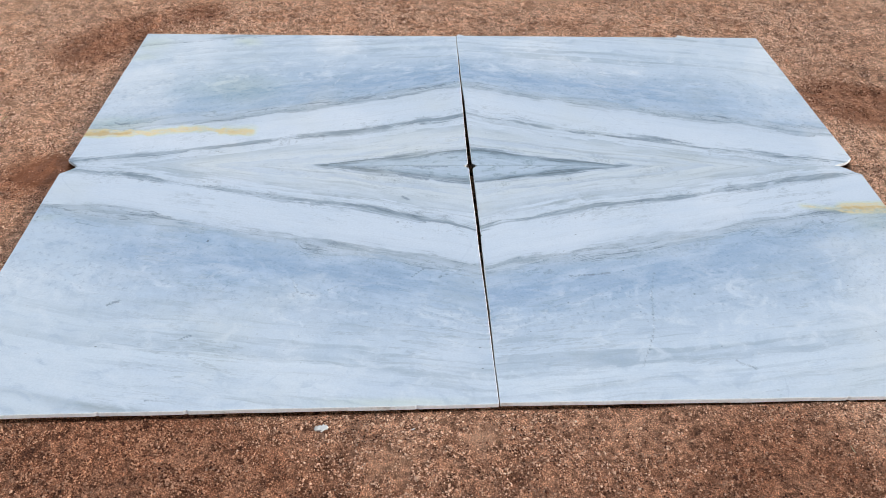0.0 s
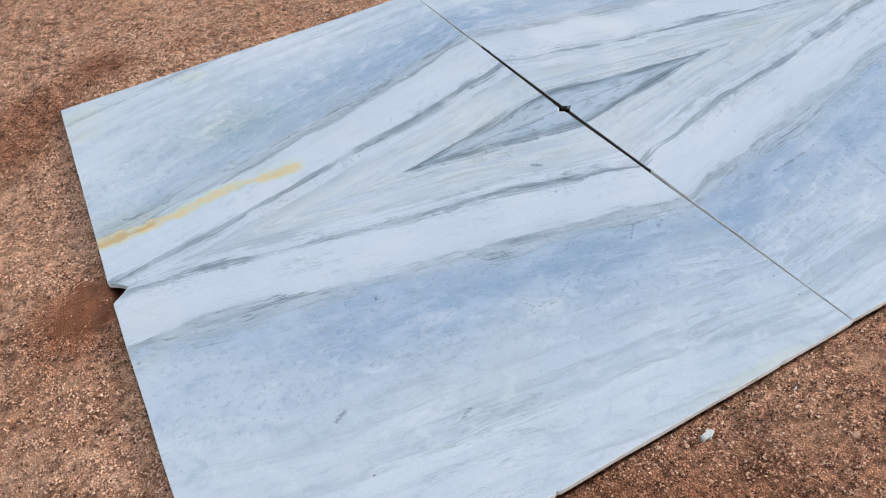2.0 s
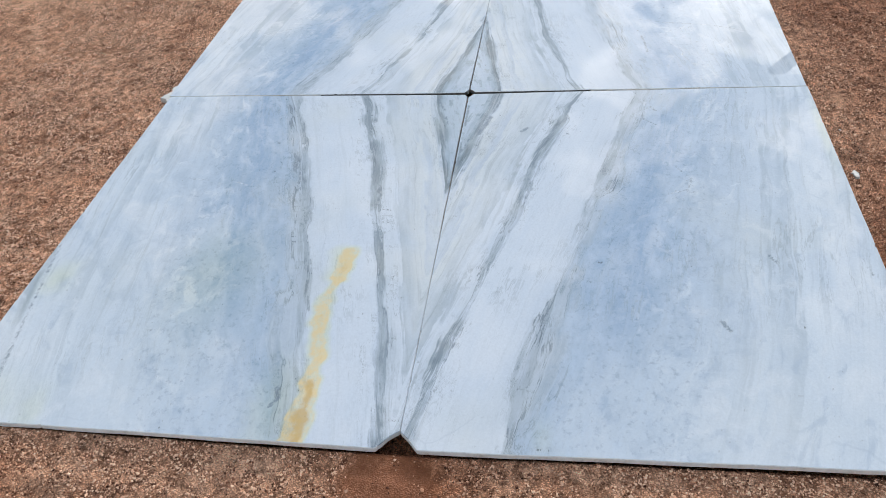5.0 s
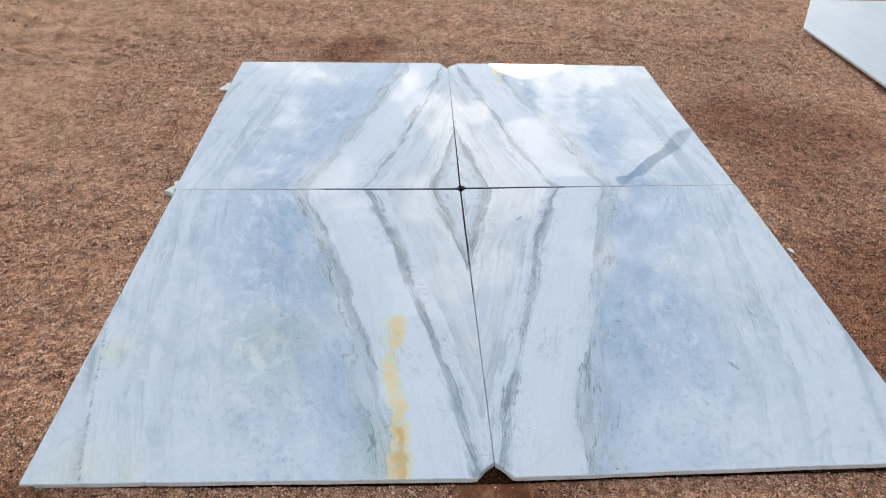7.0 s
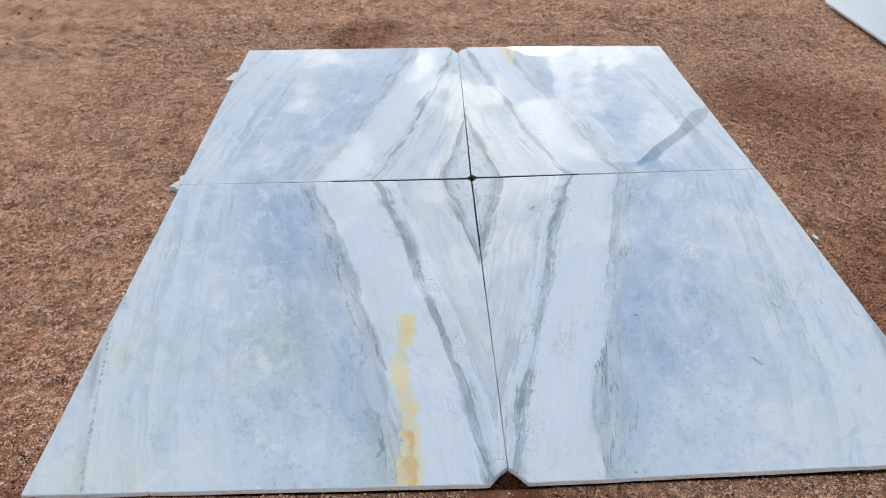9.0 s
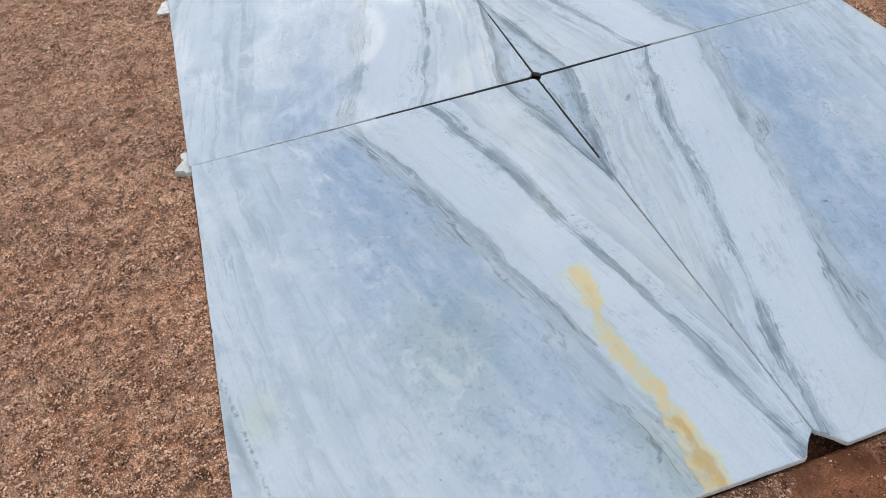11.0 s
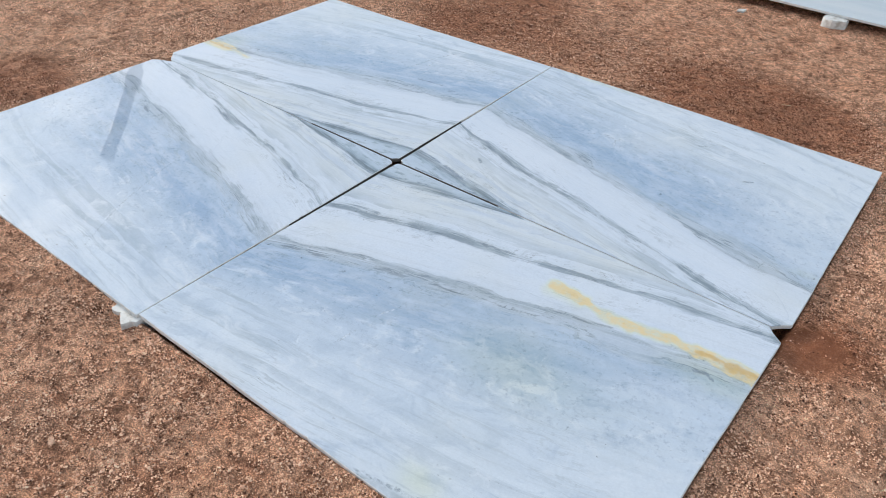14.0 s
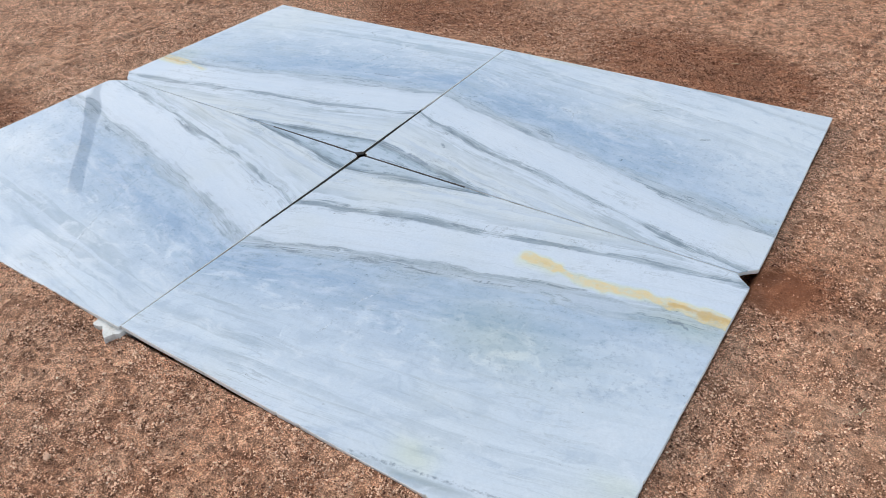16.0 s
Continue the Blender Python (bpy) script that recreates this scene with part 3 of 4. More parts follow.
SANDY = [(-2.2, 1.5, 0.5, 0.6), (-1.95, 0.3, 0.35, 0.35), (-1.8, -0.45, 0.25, 0.3), (-1.9, 0.8, 0.3, 0.25), (0.45, 1.7, 0.25, 0.4), (-0.03, -1.22, 0.035, 0.9), (-0.24, -1.29, 0.05, 0.7), (0.1, -1.42, 0.05, 0.5), (2.4, 2.6, 1.1, 0.7), (-1.9, -0.9, 0.3, 0.4), (1.0, 2.2, 0.4, 0.3)]
build_ground()


# ---- the four book-matched slabs ----
# courses of the veins from the middle outwards, as distances from the middle line
GUIDE_U = np.array([0.0, 0.1, 0.2, 0.3, 0.42, 0.55, 0.7, 0.85, 1.0, 1.15, 1.3, 1.5])
V1 = np.array([0.115, 0.099, 0.074, 0.053, 0.028, 0.008, -0.02, -0.05, -0.08, -0.11, -0.14, -0.18])
V2_NORTH = np.array([0.395, 0.352, 0.328, 0.285, 0.248, 0.222, 0.190, 0.150, 0.118, 0.082, 0.058, 0.020])
V2_SOUTH = np.array([0.398, 0.358, 0.335, 0.295, 0.255, 0.232, 0.205, 0.172, 0.138, 0.098, 0.068, 0.034])
V3_NORTH = np.array([0.650, 0.605, 0.575, 0.540, 0.500, 0.470, 0.425, 0.382, 0.345, 0.308, 0.268, 0.232])
V3_SOUTH = np.array([0.597, 0.565, 0.548, 0.525, 0.495, 0.462, 0.425, 0.385, 0.348, 0.318, 0.290, 0.258])
V5 = np.array([1.03, 1.02, 1.01, 1.00, 0.985, 0.975, 0.96, 0.94, 0.92, 0.90, 0.865, 0.80])
V6_NORTH = np.array([1.28, 1.265, 1.25, 1.235, 1.21, 1.19, 1.165, 1.14, 1.118, 1.088, 1.052, 1.003])
V6 = np.array([1.30, 1.29, 1.275, 1.26, 1.24, 1.22, 1.195, 1.165, 1.14, 1.112, 1.08, 1.03])


def flow_level(u, v, north):
    v2, v3 = (V2_NORTH, V3_NORTH) if north else (V2_SOUTH, V3_SOUTH)
    v6 = V6_NORTH if north else V6
    levels = [(-1.0, V1 - 0.25), (0.0, V1 - 0.115), (1.0, V1), (2.0, v2), (3.0, v3), (5.0, V5), (6.0, v6), (7.0, v6 + 0.25)]
    curves = np.array([np.interp(u, GUIDE_U, g) for _, g in levels])
    ks = np.array([k for k, _ in levels])
    out = np.full_like(u, ks[0])
    for i in range(len(ks) - 1):
        f = (v - curves[i]) / (curves[i + 1] - curves[i])
        inside = f >= 0
        out[inside] = (ks[i] + np.clip(f, 0, 1) * (ks[i + 1] - ks[i]))[inside]
    return out


def near_line(x, y, points, width):
    """How close to a bent line: 1 on it, 0 at width and beyond."""
    best = np.full_like(x, 9.0)
    for (ax, ay), (bx, by) in zip(points[:-1], points[1:]):
        dx, dy = bx - ax, by - ay
        f = np.clip(((x - ax) * dx + (y - ay) * dy) / (dx * dx + dy * dy), 0, 1)
        best = np.minimum(best, np.hypot(x - ax - f * dx, y - ay - f * dy))
    return np.clip(1 - best / width, 0, 1)


def blob(x, y, cx, cy, rx, ry):
    return np.exp(-((x - cx) / rx) ** 2 - ((y - cy) / ry) ** 2)


def marble_slab(corners, cuts, north, marks, label, seed):
    """corners: inner, along the seam, outer, along the other seam; cuts: lines (point, outward normal) that lop a corner."""
    step = 0.007
    c = np.array(corners)
    na = int(np.linalg.norm(c[1] - c[0]) / step)
    nb = int(np.linalg.norm(c[3] - c[0]) / step)
    s, t = np.meshgrid(np.linspace(0, 1, na + 1), np.linspace(0, 1, nb + 1), indexing="ij")
    P = (c[0] * ((1 - s) * (1 - t))[..., None] + c[1] * (s * (1 - t))[..., None] + c[2] * (s * t)[..., None] + c[3] * ((1 - s) * t)[..., None]).reshape(-1, 2)
    # edges that waver by a millimetre and have small nicks
    r = np.random.default_rng(seed)
    mid = P.mean(axis=0)
    rim = (s.ravel() == 0) | (s.ravel() == 1) | (t.ravel() == 0) | (t.ravel() == 1)
    inward = mid - P
    inward /= np.linalg.norm(inward, axis=1)[:, None]
    nick = 0.0004 * (1 + fine(P[:, 0], P[:, 1] + seed)) + 0.003 * (r.random(len(P)) < 0.006)
    P[rim] += inward[rim] * nick[rim][:, None]
    keep = np.ones(len(P), dtype=bool)
    for (px, py), (qx, qy) in cuts:
        nrm = np.array([qx, qy]) / math.hypot(qx, qy)
        d = (P - np.array([px, py])) @ nrm + 0.003 * np.sin(60 * (P @ np.array([-nrm[1], nrm[0]])) + seed)
        keep &= d < step * 1.2
        over = (d > 0) & keep
        P[over] -= d[over][:, None] * nrm
    idx = np.arange((na + 1) * (nb + 1)).reshape(na + 1, nb + 1)
    quads = np.stack([idx[:-1, :-1], idx[1:, :-1], idx[1:, 1:], idx[:-1, 1:]], -1).reshape(-1, 4)
    quads = quads[keep[quads].all(axis=1)]
    a = P[quads]
    area = 0.5 * ((a[:, 2, 0] - a[:, 0, 0]) * (a[:, 3, 1] - a[:, 1, 1]) - (a[:, 3, 0] - a[:, 1, 0]) * (a[:, 2, 1] - a[:, 0, 1]))
    if area.mean() < 0:
        quads = quads[:, ::-1]
    used = np.unique(quads)
    remap = np.full(len(P), -1)
    remap[used] = np.arange(len(used))
    P, quads = P[used], remap[quads]
    # rim loop
    edges = np.concatenate([quads[:, [i, (i + 1) % 4]] for i in range(4)])
    key = set(map(tuple, edges.tolist()))
    nxt = {p: q for p, q in key if (q, p) not in key}
    first = next(iter(nxt))
    loop = [first]
    while nxt[loop[-1]] != first:
        loop.append(nxt[loop[-1]])
    L = P[loop]
    tangent = np.roll(L, -2, 0) - np.roll(L, 2, 0)
    out = np.stack([tangent[:, 1], -tangent[:, 0]], -1)
    out /= np.maximum(np.linalg.norm(out, axis=1), 1e-9)[:, None]
    n0, m = len(P), len(loop)
    sag = 0.00015 * coarse(P[:, 0] * 2 + seed, P[:, 1] * 2)
    if not north:
        sag = sag + 0.010 * np.clip(-P[:, 1] / 1.13, 0, 1) * np.clip((0.95 - P[:, 0]) / 0.85, 0, 1)
    verts = np.concatenate([
        np.c_[P, sag],
        np.c_[L + out * 0.0016, np.full(m, -0.0018) + sag[loop]],
        np.c_[L + out * (0.0018 + 0.0003 * fine(L[:, :1] * 2, L[:, 1:] * 2)), np.full(m, -THICK) + sag[loop]],
    ])
    faces = quads.tolist()
    smooth = len(faces)
    for i in range(m):
        j = (i + 1) % m
        faces.append((loop[i], n0 + i, n0 + j, loop[j]))
        faces.append((n0 + i, n0 + m + i, n0 + m + j, n0 + j))
    faces.append(tuple(n0 + m + i for i in range(m))[::-1])
    me = mesh_of("marble_slab", verts.tolist(), faces, [MARBLE, EDGE, JOINT, ARRIS])
    mat = np.ones(len(faces), dtype=np.int32)
    mat[:smooth] = 0
    mat[smooth:-1:2] = np.where((np.abs(L[:, 1]) < 0.04) & (np.abs(out[:, 1]) > 0.6), 0, 3)
    # gap walls that carry the painted shade of the joint
    joint = ((np.abs(L[:, 0]) < 0.04) & (np.abs(out[:, 0]) > 0.6) & (L[:, 1] > -0.42) & (L[:, 1] < 0.55)) | ((np.abs(L[:, 1]) < 0.04) & (out[:, 1] > 0.6) & (np.abs(L[:, 0]) < 0.46))
    mat[smooth + 1:-1:2] = np.where(joint, 2, 1)
    mat[smooth:-1:2][joint & (out[:, 1] > 0.6)] = 2
    me.polygons.foreach_set("material_index", mat)
    x, y = verts[:, 0], verts[:, 1]
    u, v = np.abs(x), np.abs(y)
    k = flow_level(u, v, north)
    loops = np.zeros(len(me.loops), dtype=np.int32)
    me.loops.foreach_get("vertex_index", loops)
    for name, pair in (("flow", (u, k)), ("plan", (x, y))):
        uv = me.uv_layers.new(name=name)
        uv.data.foreach_set("uv", np.stack(pair, -1)[loops].astype(np.float32).ravel())
    yellow, crack, wet = marks(x, y)
    fleck = np.zeros_like(x)
    for ax, ay, bx, by in FLECKS:
        fleck = np.maximum(fleck, near_line(x, y, [(ax + (bx - ax) * 0.25, ay + (by - ay) * 0.25), (bx, by)], 0.010))
    for ax, ay, bx, by in SCUFFS:
        fleck = np.maximum(fleck, 0.72 * near_line(x, y, [(ax, ay), (bx, by)], 0.008))
    col = np.stack([yellow, crack, wet, fleck], -1).astype(np.float32)
    me.color_attributes.new("mark", "FLOAT_COLOR", "POINT").data.foreach_set("color", col.ravel())
    ob = new("marble_slab", me)
    ob.location = (0, 0, TOP - (0.002 if north else 0.0))
    return tagged(ob, label, "marble slab", "book-matched slabs on the ground")


# pale bruises where the crystal is crushed
FLECKS = [(0.004, -0.16, 0.023, -1.13), (0.485, -0.835, 0.493, -0.862), (-0.572, -0.648, -0.552, -0.690), (-0.535, -0.815, -0.516, -0.850), (-0.521, 0.856, -0.531, 0.785), (-0.529, 0.705, -0.555, 0.640),
          (0.567, 0.822, 0.575, 0.800), (-0.45, 0.93, -0.43, 0.90), (0.505, -0.73, 0.515, -0.70), (0.46, 0.94, 0.485, 0.90), (-0.10, -0.60, -0.07, -0.605)]

# scuffs on the stained slab
scuff, SCUFFS = random.Random(17), []
for _ in range(9):
    ax, ay, turn, length = scuff.uniform(-1.36, -0.98), scuff.uniform(0.42, 0.80), scuff.uniform(0, 3.14), scuff.uniform(0.03, 0.06)
    SCUFFS.append((ax, ay, ax + length * math.cos(turn), ay + length * math.sin(turn)))


def wet_area(x, y):
    return np.clip(1.3 * blob(x, y, 0.24, -0.16, 0.26, 0.17) + blob(x, y, -0.14, -0.05, 0.18, 0.11), 0, 1)


stain_x, stain_y = wave_field(30, 0.03, 0.16, 81), wave_field(30, 0.03, 0.12, 82)


def marks_nw(x, y):
    px, py = x, y
    x, y = x + 0.004 * stain_x(px, py), y + 0.0035 * stain_y(px, py)
    yellow = 0.62 * near_line(x, y, [(-0.86, 0.246), (-0.95, 0.246)], 0.055) + 0.50 * near_line(x, y, [(-0.85, 0.230), (-0.96, 0.234)], 0.032)
    for ax, ay, bx, by, reach, strength in ((-0.96, 0.240, -1.03, 0.253, 0.030, 0.95), (-1.03, 0.253, -1.12, 0.252, 0.036, 1.0), (-1.12, 0.250, -1.22, 0.224, 0.034, 1.0), (-1.22, 0.224, -1.32, 0.226, 0.026, 0.95),
                                            (-1.31, 0.218, -1.40, 0.214, 0.030, 1.2), (-1.40, 0.214, -1.50, 0.222, 0.036, 1.5)):
        yellow = np.maximum(yellow, strength * near_line(x, y, [(ax, ay), (bx, by)], reach))
    yellow += 0.36 * blob(x, y, -1.40, 0.29, 0.17, 0.07) + 0.33 * blob(x, y, -1.43, 1.02, 0.12, 0.10) + 0.26 * blob(x, y, -1.45, 0.88, 0.10, 0.04) + 0.12 * blob(x, y, -1.15, 0.56, 0.30, 0.24) + 0.26 * blob(x, y, -0.92, 0.60, 0.22, 0.15) + 0.42 * blob(x, y, -1.0, 1.06, 0.08, 0.06)
    x, y = px, py
    crack = near_line(x, y, [(-0.529, 0.70), (-0.563, 0.62)], 0.012) + near_line(x, y, [(-0.521, 0.856), (-0.532, 0.782)], 0.012) + 0.6 * near_line(x, y, [(-0.955, 0.851), (-0.86, 0.80)], 0.010)
    crack *= 0.75
    crack += near_line(x, y, [(-1.177, 0.69), (-1.18, 0.71)], 0.008) + 1.2 * near_line(x, y, [(-1.335, 0.298), (-1.365, 0.285), (-1.39, 0.30)], 0.010) + near_line(x, y, [(-0.323, 0.605), (-0.312, 0.618)], 0.012)
    crack += 0.80 * near_line(x, y, [(-0.862, 1.125), (-1.037, 1.092), (-1.238, 1.052), (-1.398, 1.018), (-1.483, 0.995)], 0.015) + 0.58 * near_line(x, y, [(-0.969, 0.994), (-1.103, 0.952), (-1.281, 0.905), (-1.424, 0.854), (-1.484, 0.835)], 0.009)
    crack += near_line(x, y, [(-0.204, 0.045), (-0.151, 0.061)], 0.010) + near_line(x, y, [(-0.115, 0.070), (-0.044, 0.102)], 0.012) + 0.8 * near_line(x, y, [(-0.30, 0.052), (-0.26, 0.058)], 0.012)
    return yellow, np.clip(crack, 0, 1), wet_area(x, y)


def marks_ne(x, y):
    crack = 0.7 * near_line(x, y, [(0.39, 1.05), (0.50, 0.865), (0.587, 0.642), (0.646, 0.44)], 0.011) + near_line(x, y, [(0.228, 0.72), (0.232, 0.724)], 0.012)
    return np.zeros_like(x), np.clip(crack, 0, 1), wet_area(x, y)


def marks_sw(x, y):
    crack = 0.8 * near_line(x, y, [(-0.571, -0.649), (-0.546, -0.707), (-0.495, -0.718), (-0.433, -0.676)], 0.010) + 0.7 * near_line(x, y, [(-0.511, -0.861), (-0.537, -0.914), (-0.559, -0.943)], 0.010)
    crack += 0.6 * near_line(x, y, [(-0.758, -0.882), (-0.636, -0.782)], 0.009) + near_line(x, y, [(-0.245, -0.205), (-0.225, -0.222)], 0.018) + near_line(x, y, [(-0.258, -0.352), (-0.264, -0.356)], 0.010)
    crack += near_line(x, y, [(-0.125, -0.635), (-0.10, -0.622)], 0.012) + near_line(x, y, [(-0.172, -0.593), (-0.211, -0.635)], 0.008) + near_line(x, y, [(-1.095, -0.757), (-1.065, -0.743)], 0.016) + near_line(x, y, [(-0.85, -0.90), (-0.825, -0.885)], 0.013)
    crack += near_line(x, y, [(-0.203, -0.75), (-0.207, -0.748)], 0.009) + 0.7 * near_line(x, y, [(-0.89, -1.12), (-0.83, -1.11)], 0.011) + near_line(x, y, [(-1.235, -0.028), (-1.231, -0.029)], 0.009)
    crack += near_line(x, y, [(-0.085, -0.011), (-0.21, -0.0125)], 0.011) + near_line(x, y, [(-0.31, -0.013), (-0.44, -0.0145)], 0.009)
    crack += 1.1 * near_line(x, y, [(-0.26, -0.066), (-0.205, -0.083), (-0.16, -0.094)], 0.019) + 0.9 * near_line(x, y, [(-0.13, -0.10), (-0.061, -0.118)], 0.012) + 0.9 * near_line(x, y, [(-0.36, -0.024), (-0.29, -0.036)], 0.011)
    yellow = 0.25 * blob(x, y, -1.42, -0.33, 0.06, 0.03) + 0.34 * blob(x, y, -0.25, -1.13, 0.25, 0.022)
    return yellow, np.clip(crack, 0, 1), wet_area(x, y)


def marks_se(x, y):
    crack = 0.8 * near_line(x, y, [(0.545, -0.607), (0.513, -0.711), (0.491, -0.843), (0.465, -0.921), (0.423, -1.005)], 0.011) + 0.72 * near_line(x, y, [(0.685, -0.98), (0.735, -1.008)], 0.018)
    crack += near_line(x, y, [(0.281, -0.628), (0.34, -0.622), (0.405, -0.612)], 0.011)
    yellow = 0.55 * near_line(x, y, [(1.15, -0.253), (1.27, -0.272)], 0.03) + 1.15 * near_line(x, y, [(1.30, -0.262), (1.45, -0.255)], 0.045) + 0.3 * blob(x, y, 1.38, -0.34, 0.12, 0.09)
    return yellow, np.clip(crack, 0, 1), wet_area(x, y)


marble_slab([(-0.0095, 0.0035), (-0.0190, 1.130), (-1.487, 1.135), (-1.480, -0.0190)], [((-0.024, 0.004), (1, -1)), ((-1.455, 0.006), (-1.0, -0.95))], True, marks_nw,
            "polished white and blue-grey veined marble slab with a yellow stain", 11)
marble_slab([(0.0070, 0.0035), (-0.0155, 1.137), (1.442, 1.136), (1.452, 0.0045)], [((0.024, 0.004), (-1, -1)), ((1.425, 0.04), (0.6, -1.0))], True, marks_ne,
            "polished white and blue-grey marble slab with a hairline crack", 12)
marble_slab([(-0.0080, -0.003), (0.0212, -1.133), (-1.447, -1.168), (-1.482, -0.0222)], [((-0.024, -0.004), (1, 1)), ((-1.458, -0.046), (-1.0, 0.85))], False, marks_sw,
            "polished white and blue-grey marble slab with dark pits", 13)
marble_slab([(0.0085, -0.003), (0.0250, -1.130), (1.431, -1.095), (1.445, 0.0035)], [((0.022, -0.004), (-1, 1)), ((1.418, -0.03), (0.8, 1.0))], False, marks_se,
            "polished white and blue-grey marble slab with an ochre stain", 14)


# ---- broken pieces that prop the slabs, chips ----
def broken_piece(name, outline, height, place, turn, label, category, mat=None, seed=1, rough=0.003, group=""):
    """A flat broken piece of stone: a rough outline, drawn up to a top that is a little smaller."""
    r = random.Random(seed)
    bm = bmesh.new()
    rings = []
    pts = []
    for (ax, ay), (bx, by) in zip(outline, outline[1:] + outline[:1]):
        for f in (0.0, 0.34, 0.67):
            pts.append((ax + (bx - ax) * f + r.uniform(-rough, rough), ay + (by - ay) * f + r.uniform(-rough, rough)))
    for z, s in ((0.0, 0.97), (height * 0.15, 1.0), (height * 0.85, 0.985), (height, 0.94)):
        rings.append([bm.verts.new((x * s + r.uniform(-rough, rough) * 0.4, y * s + r.uniform(-rough, rough) * 0.4, z)) for x, y in pts])
    for low, high in zip(rings, rings[1:]):
        for i in range(len(pts)):
            j = (i + 1) % len(pts)
            bm.faces.new((low[i], low[j], high[j], high[i]))
    bm.faces.new(rings[-1])
    bm.faces.new(rings[0][::-1])
    bmesh.ops.recalc_face_normals(bm, faces=bm.faces)
    me = bpy.data.meshes.new(name)
    bm.to_mesh(me)
    bm.free()
    me.materials.append(mat or BROKEN)
    ob = new(name, me)
    ob.matrix_world = pose(*place, 0, 0, turn)
    return tagged(ob, label, category, group)


PROP = [(-0.055, -0.05), (0.05, -0.055), (0.06, 0.03), (0.01, 0.055), (-0.05, 0.04)]
PROP_H = TOP - THICK - 0.0005
for px, py, turn, s in ((-1.38, -1.10, 10, 0.9), (1.33, -1.02, 40, 0.9), (-1.35, 0.55, 30, 0.9), (1.36, 0.5, 10, 0.9), (-0.6, 0.55, 5, 0.9), (0.6, -0.5, 60, 0.9), (0.55, 0.5, 12, 0.9), (-0.6, -0.55, 30, 0.9)):
    broken_piece("stone_prop", [(x * s, y * s) for x, y in PROP], PROP_H + 0.04, (px, py, -0.04), turn, "broken white marble offcut propping a slab", "stone", seed=int(100 * px), group="offcuts under the slabs")
broken_piece("stone_prop", [(-0.065, -0.10), (0.06, -0.10), (0.052, 0.020), (0.030, 0.024), (0.012, 0.014), (-0.008, 0.030), (-0.038, 0.046), (-0.047, 0.018), (-0.060, 0.012)], PROP_H + 0.04, (0.030, 1.140, -0.04), 0, "pale angular marble offcut propping two slabs", "stone", seed=4, rough=0.0015, group="offcuts under the slabs")
broken_piece("stone_prop", [(-0.06, -0.08), (0.07, -0.08), (0.055, 0.026), (0.0, 0.040), (-0.04, 0.052), (-0.052, 0.030)], PROP_H + 0.04, (1.11, 1.140, -0.04), 0, "pale angular marble offcut propping a slab", "stone", seed=9, rough=0.0015, group="offcuts under the slabs")
broken_piece("marble_chip", [(-0.017, -0.008), (0.003, -0.010), (0.018, 0.003), (0.008, 0.009), (-0.012, 0.008)], 0.008, (-0.432, -1.188, 0.018), 5, "small white marble chip lying on the soil", "stone chip", seed=5)
broken_piece("marble_chip", [(-0.008, -0.006), (0.006, -0.008), (0.009, 0.005), (-0.005, 0.008)], 0.006, (-0.20, -1.20, 0.018), 40, "small pale marble chip lying on the soil", "stone chip", seed=6)
broken_piece("marble_chip", [(-0.03, -0.02), (0.02, -0.02), (0.03, 0.012), (-0.01, 0.02)], 0.012, (-0.33, -2.60, 0.017), 30, "small white marble chip lying on the soil", "stone chip", seed=7)
broken_piece("marble_chip", [(-0.03, -0.02), (0.02, -0.02), (0.03, 0.012), (-0.01, 0.02)], 0.012, (0.58, -2.42, 0.017), 80, "small white marble chip lying on the soil", "stone chip", seed=8)


# ---- the pale slabs that lie to the south ----
def plain_slab(outline, top, label):
    bm = bmesh.new()
    vs = [bm.verts.new((x, y, 0)) for x, y in outline]
    f = bm.faces.new(vs)
    if f.normal.z > 0 or f.calc_area() >= 0:
        bm.normal_update()
    if f.normal.z < 0:
        f.normal_flip()
    ext = bmesh.ops.extrude_face_region(bm, geom=[f])
    for v in ext["geom"]:
        if isinstance(v, bmesh.types.BMVert):
            v.co.z -= THICK
    bmesh.ops.recalc_face_normals(bm, faces=bm.faces)
    bmesh.ops.bevel(bm, geom=[e for e in bm.edges], offset=0.0015, segments=1, affect="EDGES")
    for face in bm.faces:
        face.material_index = 0 if face.normal.z > 0.5 else 1
    me = bpy.data.meshes.new("marble_slab")
    bm.to_mesh(me)
    bm.free()
    me.materials.append(FAR_MARBLE)
    me.materials.append(EDGE)
    ob = new("marble_slab", me)
    ob.location = (0, 0, top)
    return tagged(ob, label, "marble slab", "pale slabs beyond")


plain_slab([(-2.3, -2.80), (0.30, -2.77), (0.36, -2.85), (0.40, -4.3), (-2.3, -4.3)], 0.075, "pale blue-white polished marble slab raised on offcuts")
plain_slab([(0.70, -2.36), (2.16, -2.31), (2.80, -2.63), (2.80, -3.9), (0.70, -3.9)], 0.044, "pale grey-white polished marble slab with a lopped corner")
for px, py, turn in ((-0.80, -2.76, 8), (0.22, -2.80, 50), (-2.2, -2.9, 0), (-0.9, -4.2, 0), (0.2, -4.2, 30)):
    broken_piece("stone_prop", [(x * 1.15, y * 1.0) for x, y in PROP], 0.060, (px, py, 0.0), turn, "pale marble offcut under the edge of a slab", "stone", seed=int(100 * px), group="offcuts under the slabs")
for px, py, turn in ((2.1, -2.37, 8), (0.85, -2.40, 50), (2.6, -3.8, 0), (0.8, -3.8, 0)):
    broken_piece("stone_prop", PROP, 0.030, (px, py, 0.0), turn, "pale marble offcut under the edge of a slab", "stone", seed=int(100 * px), group="offcuts under the slabs")


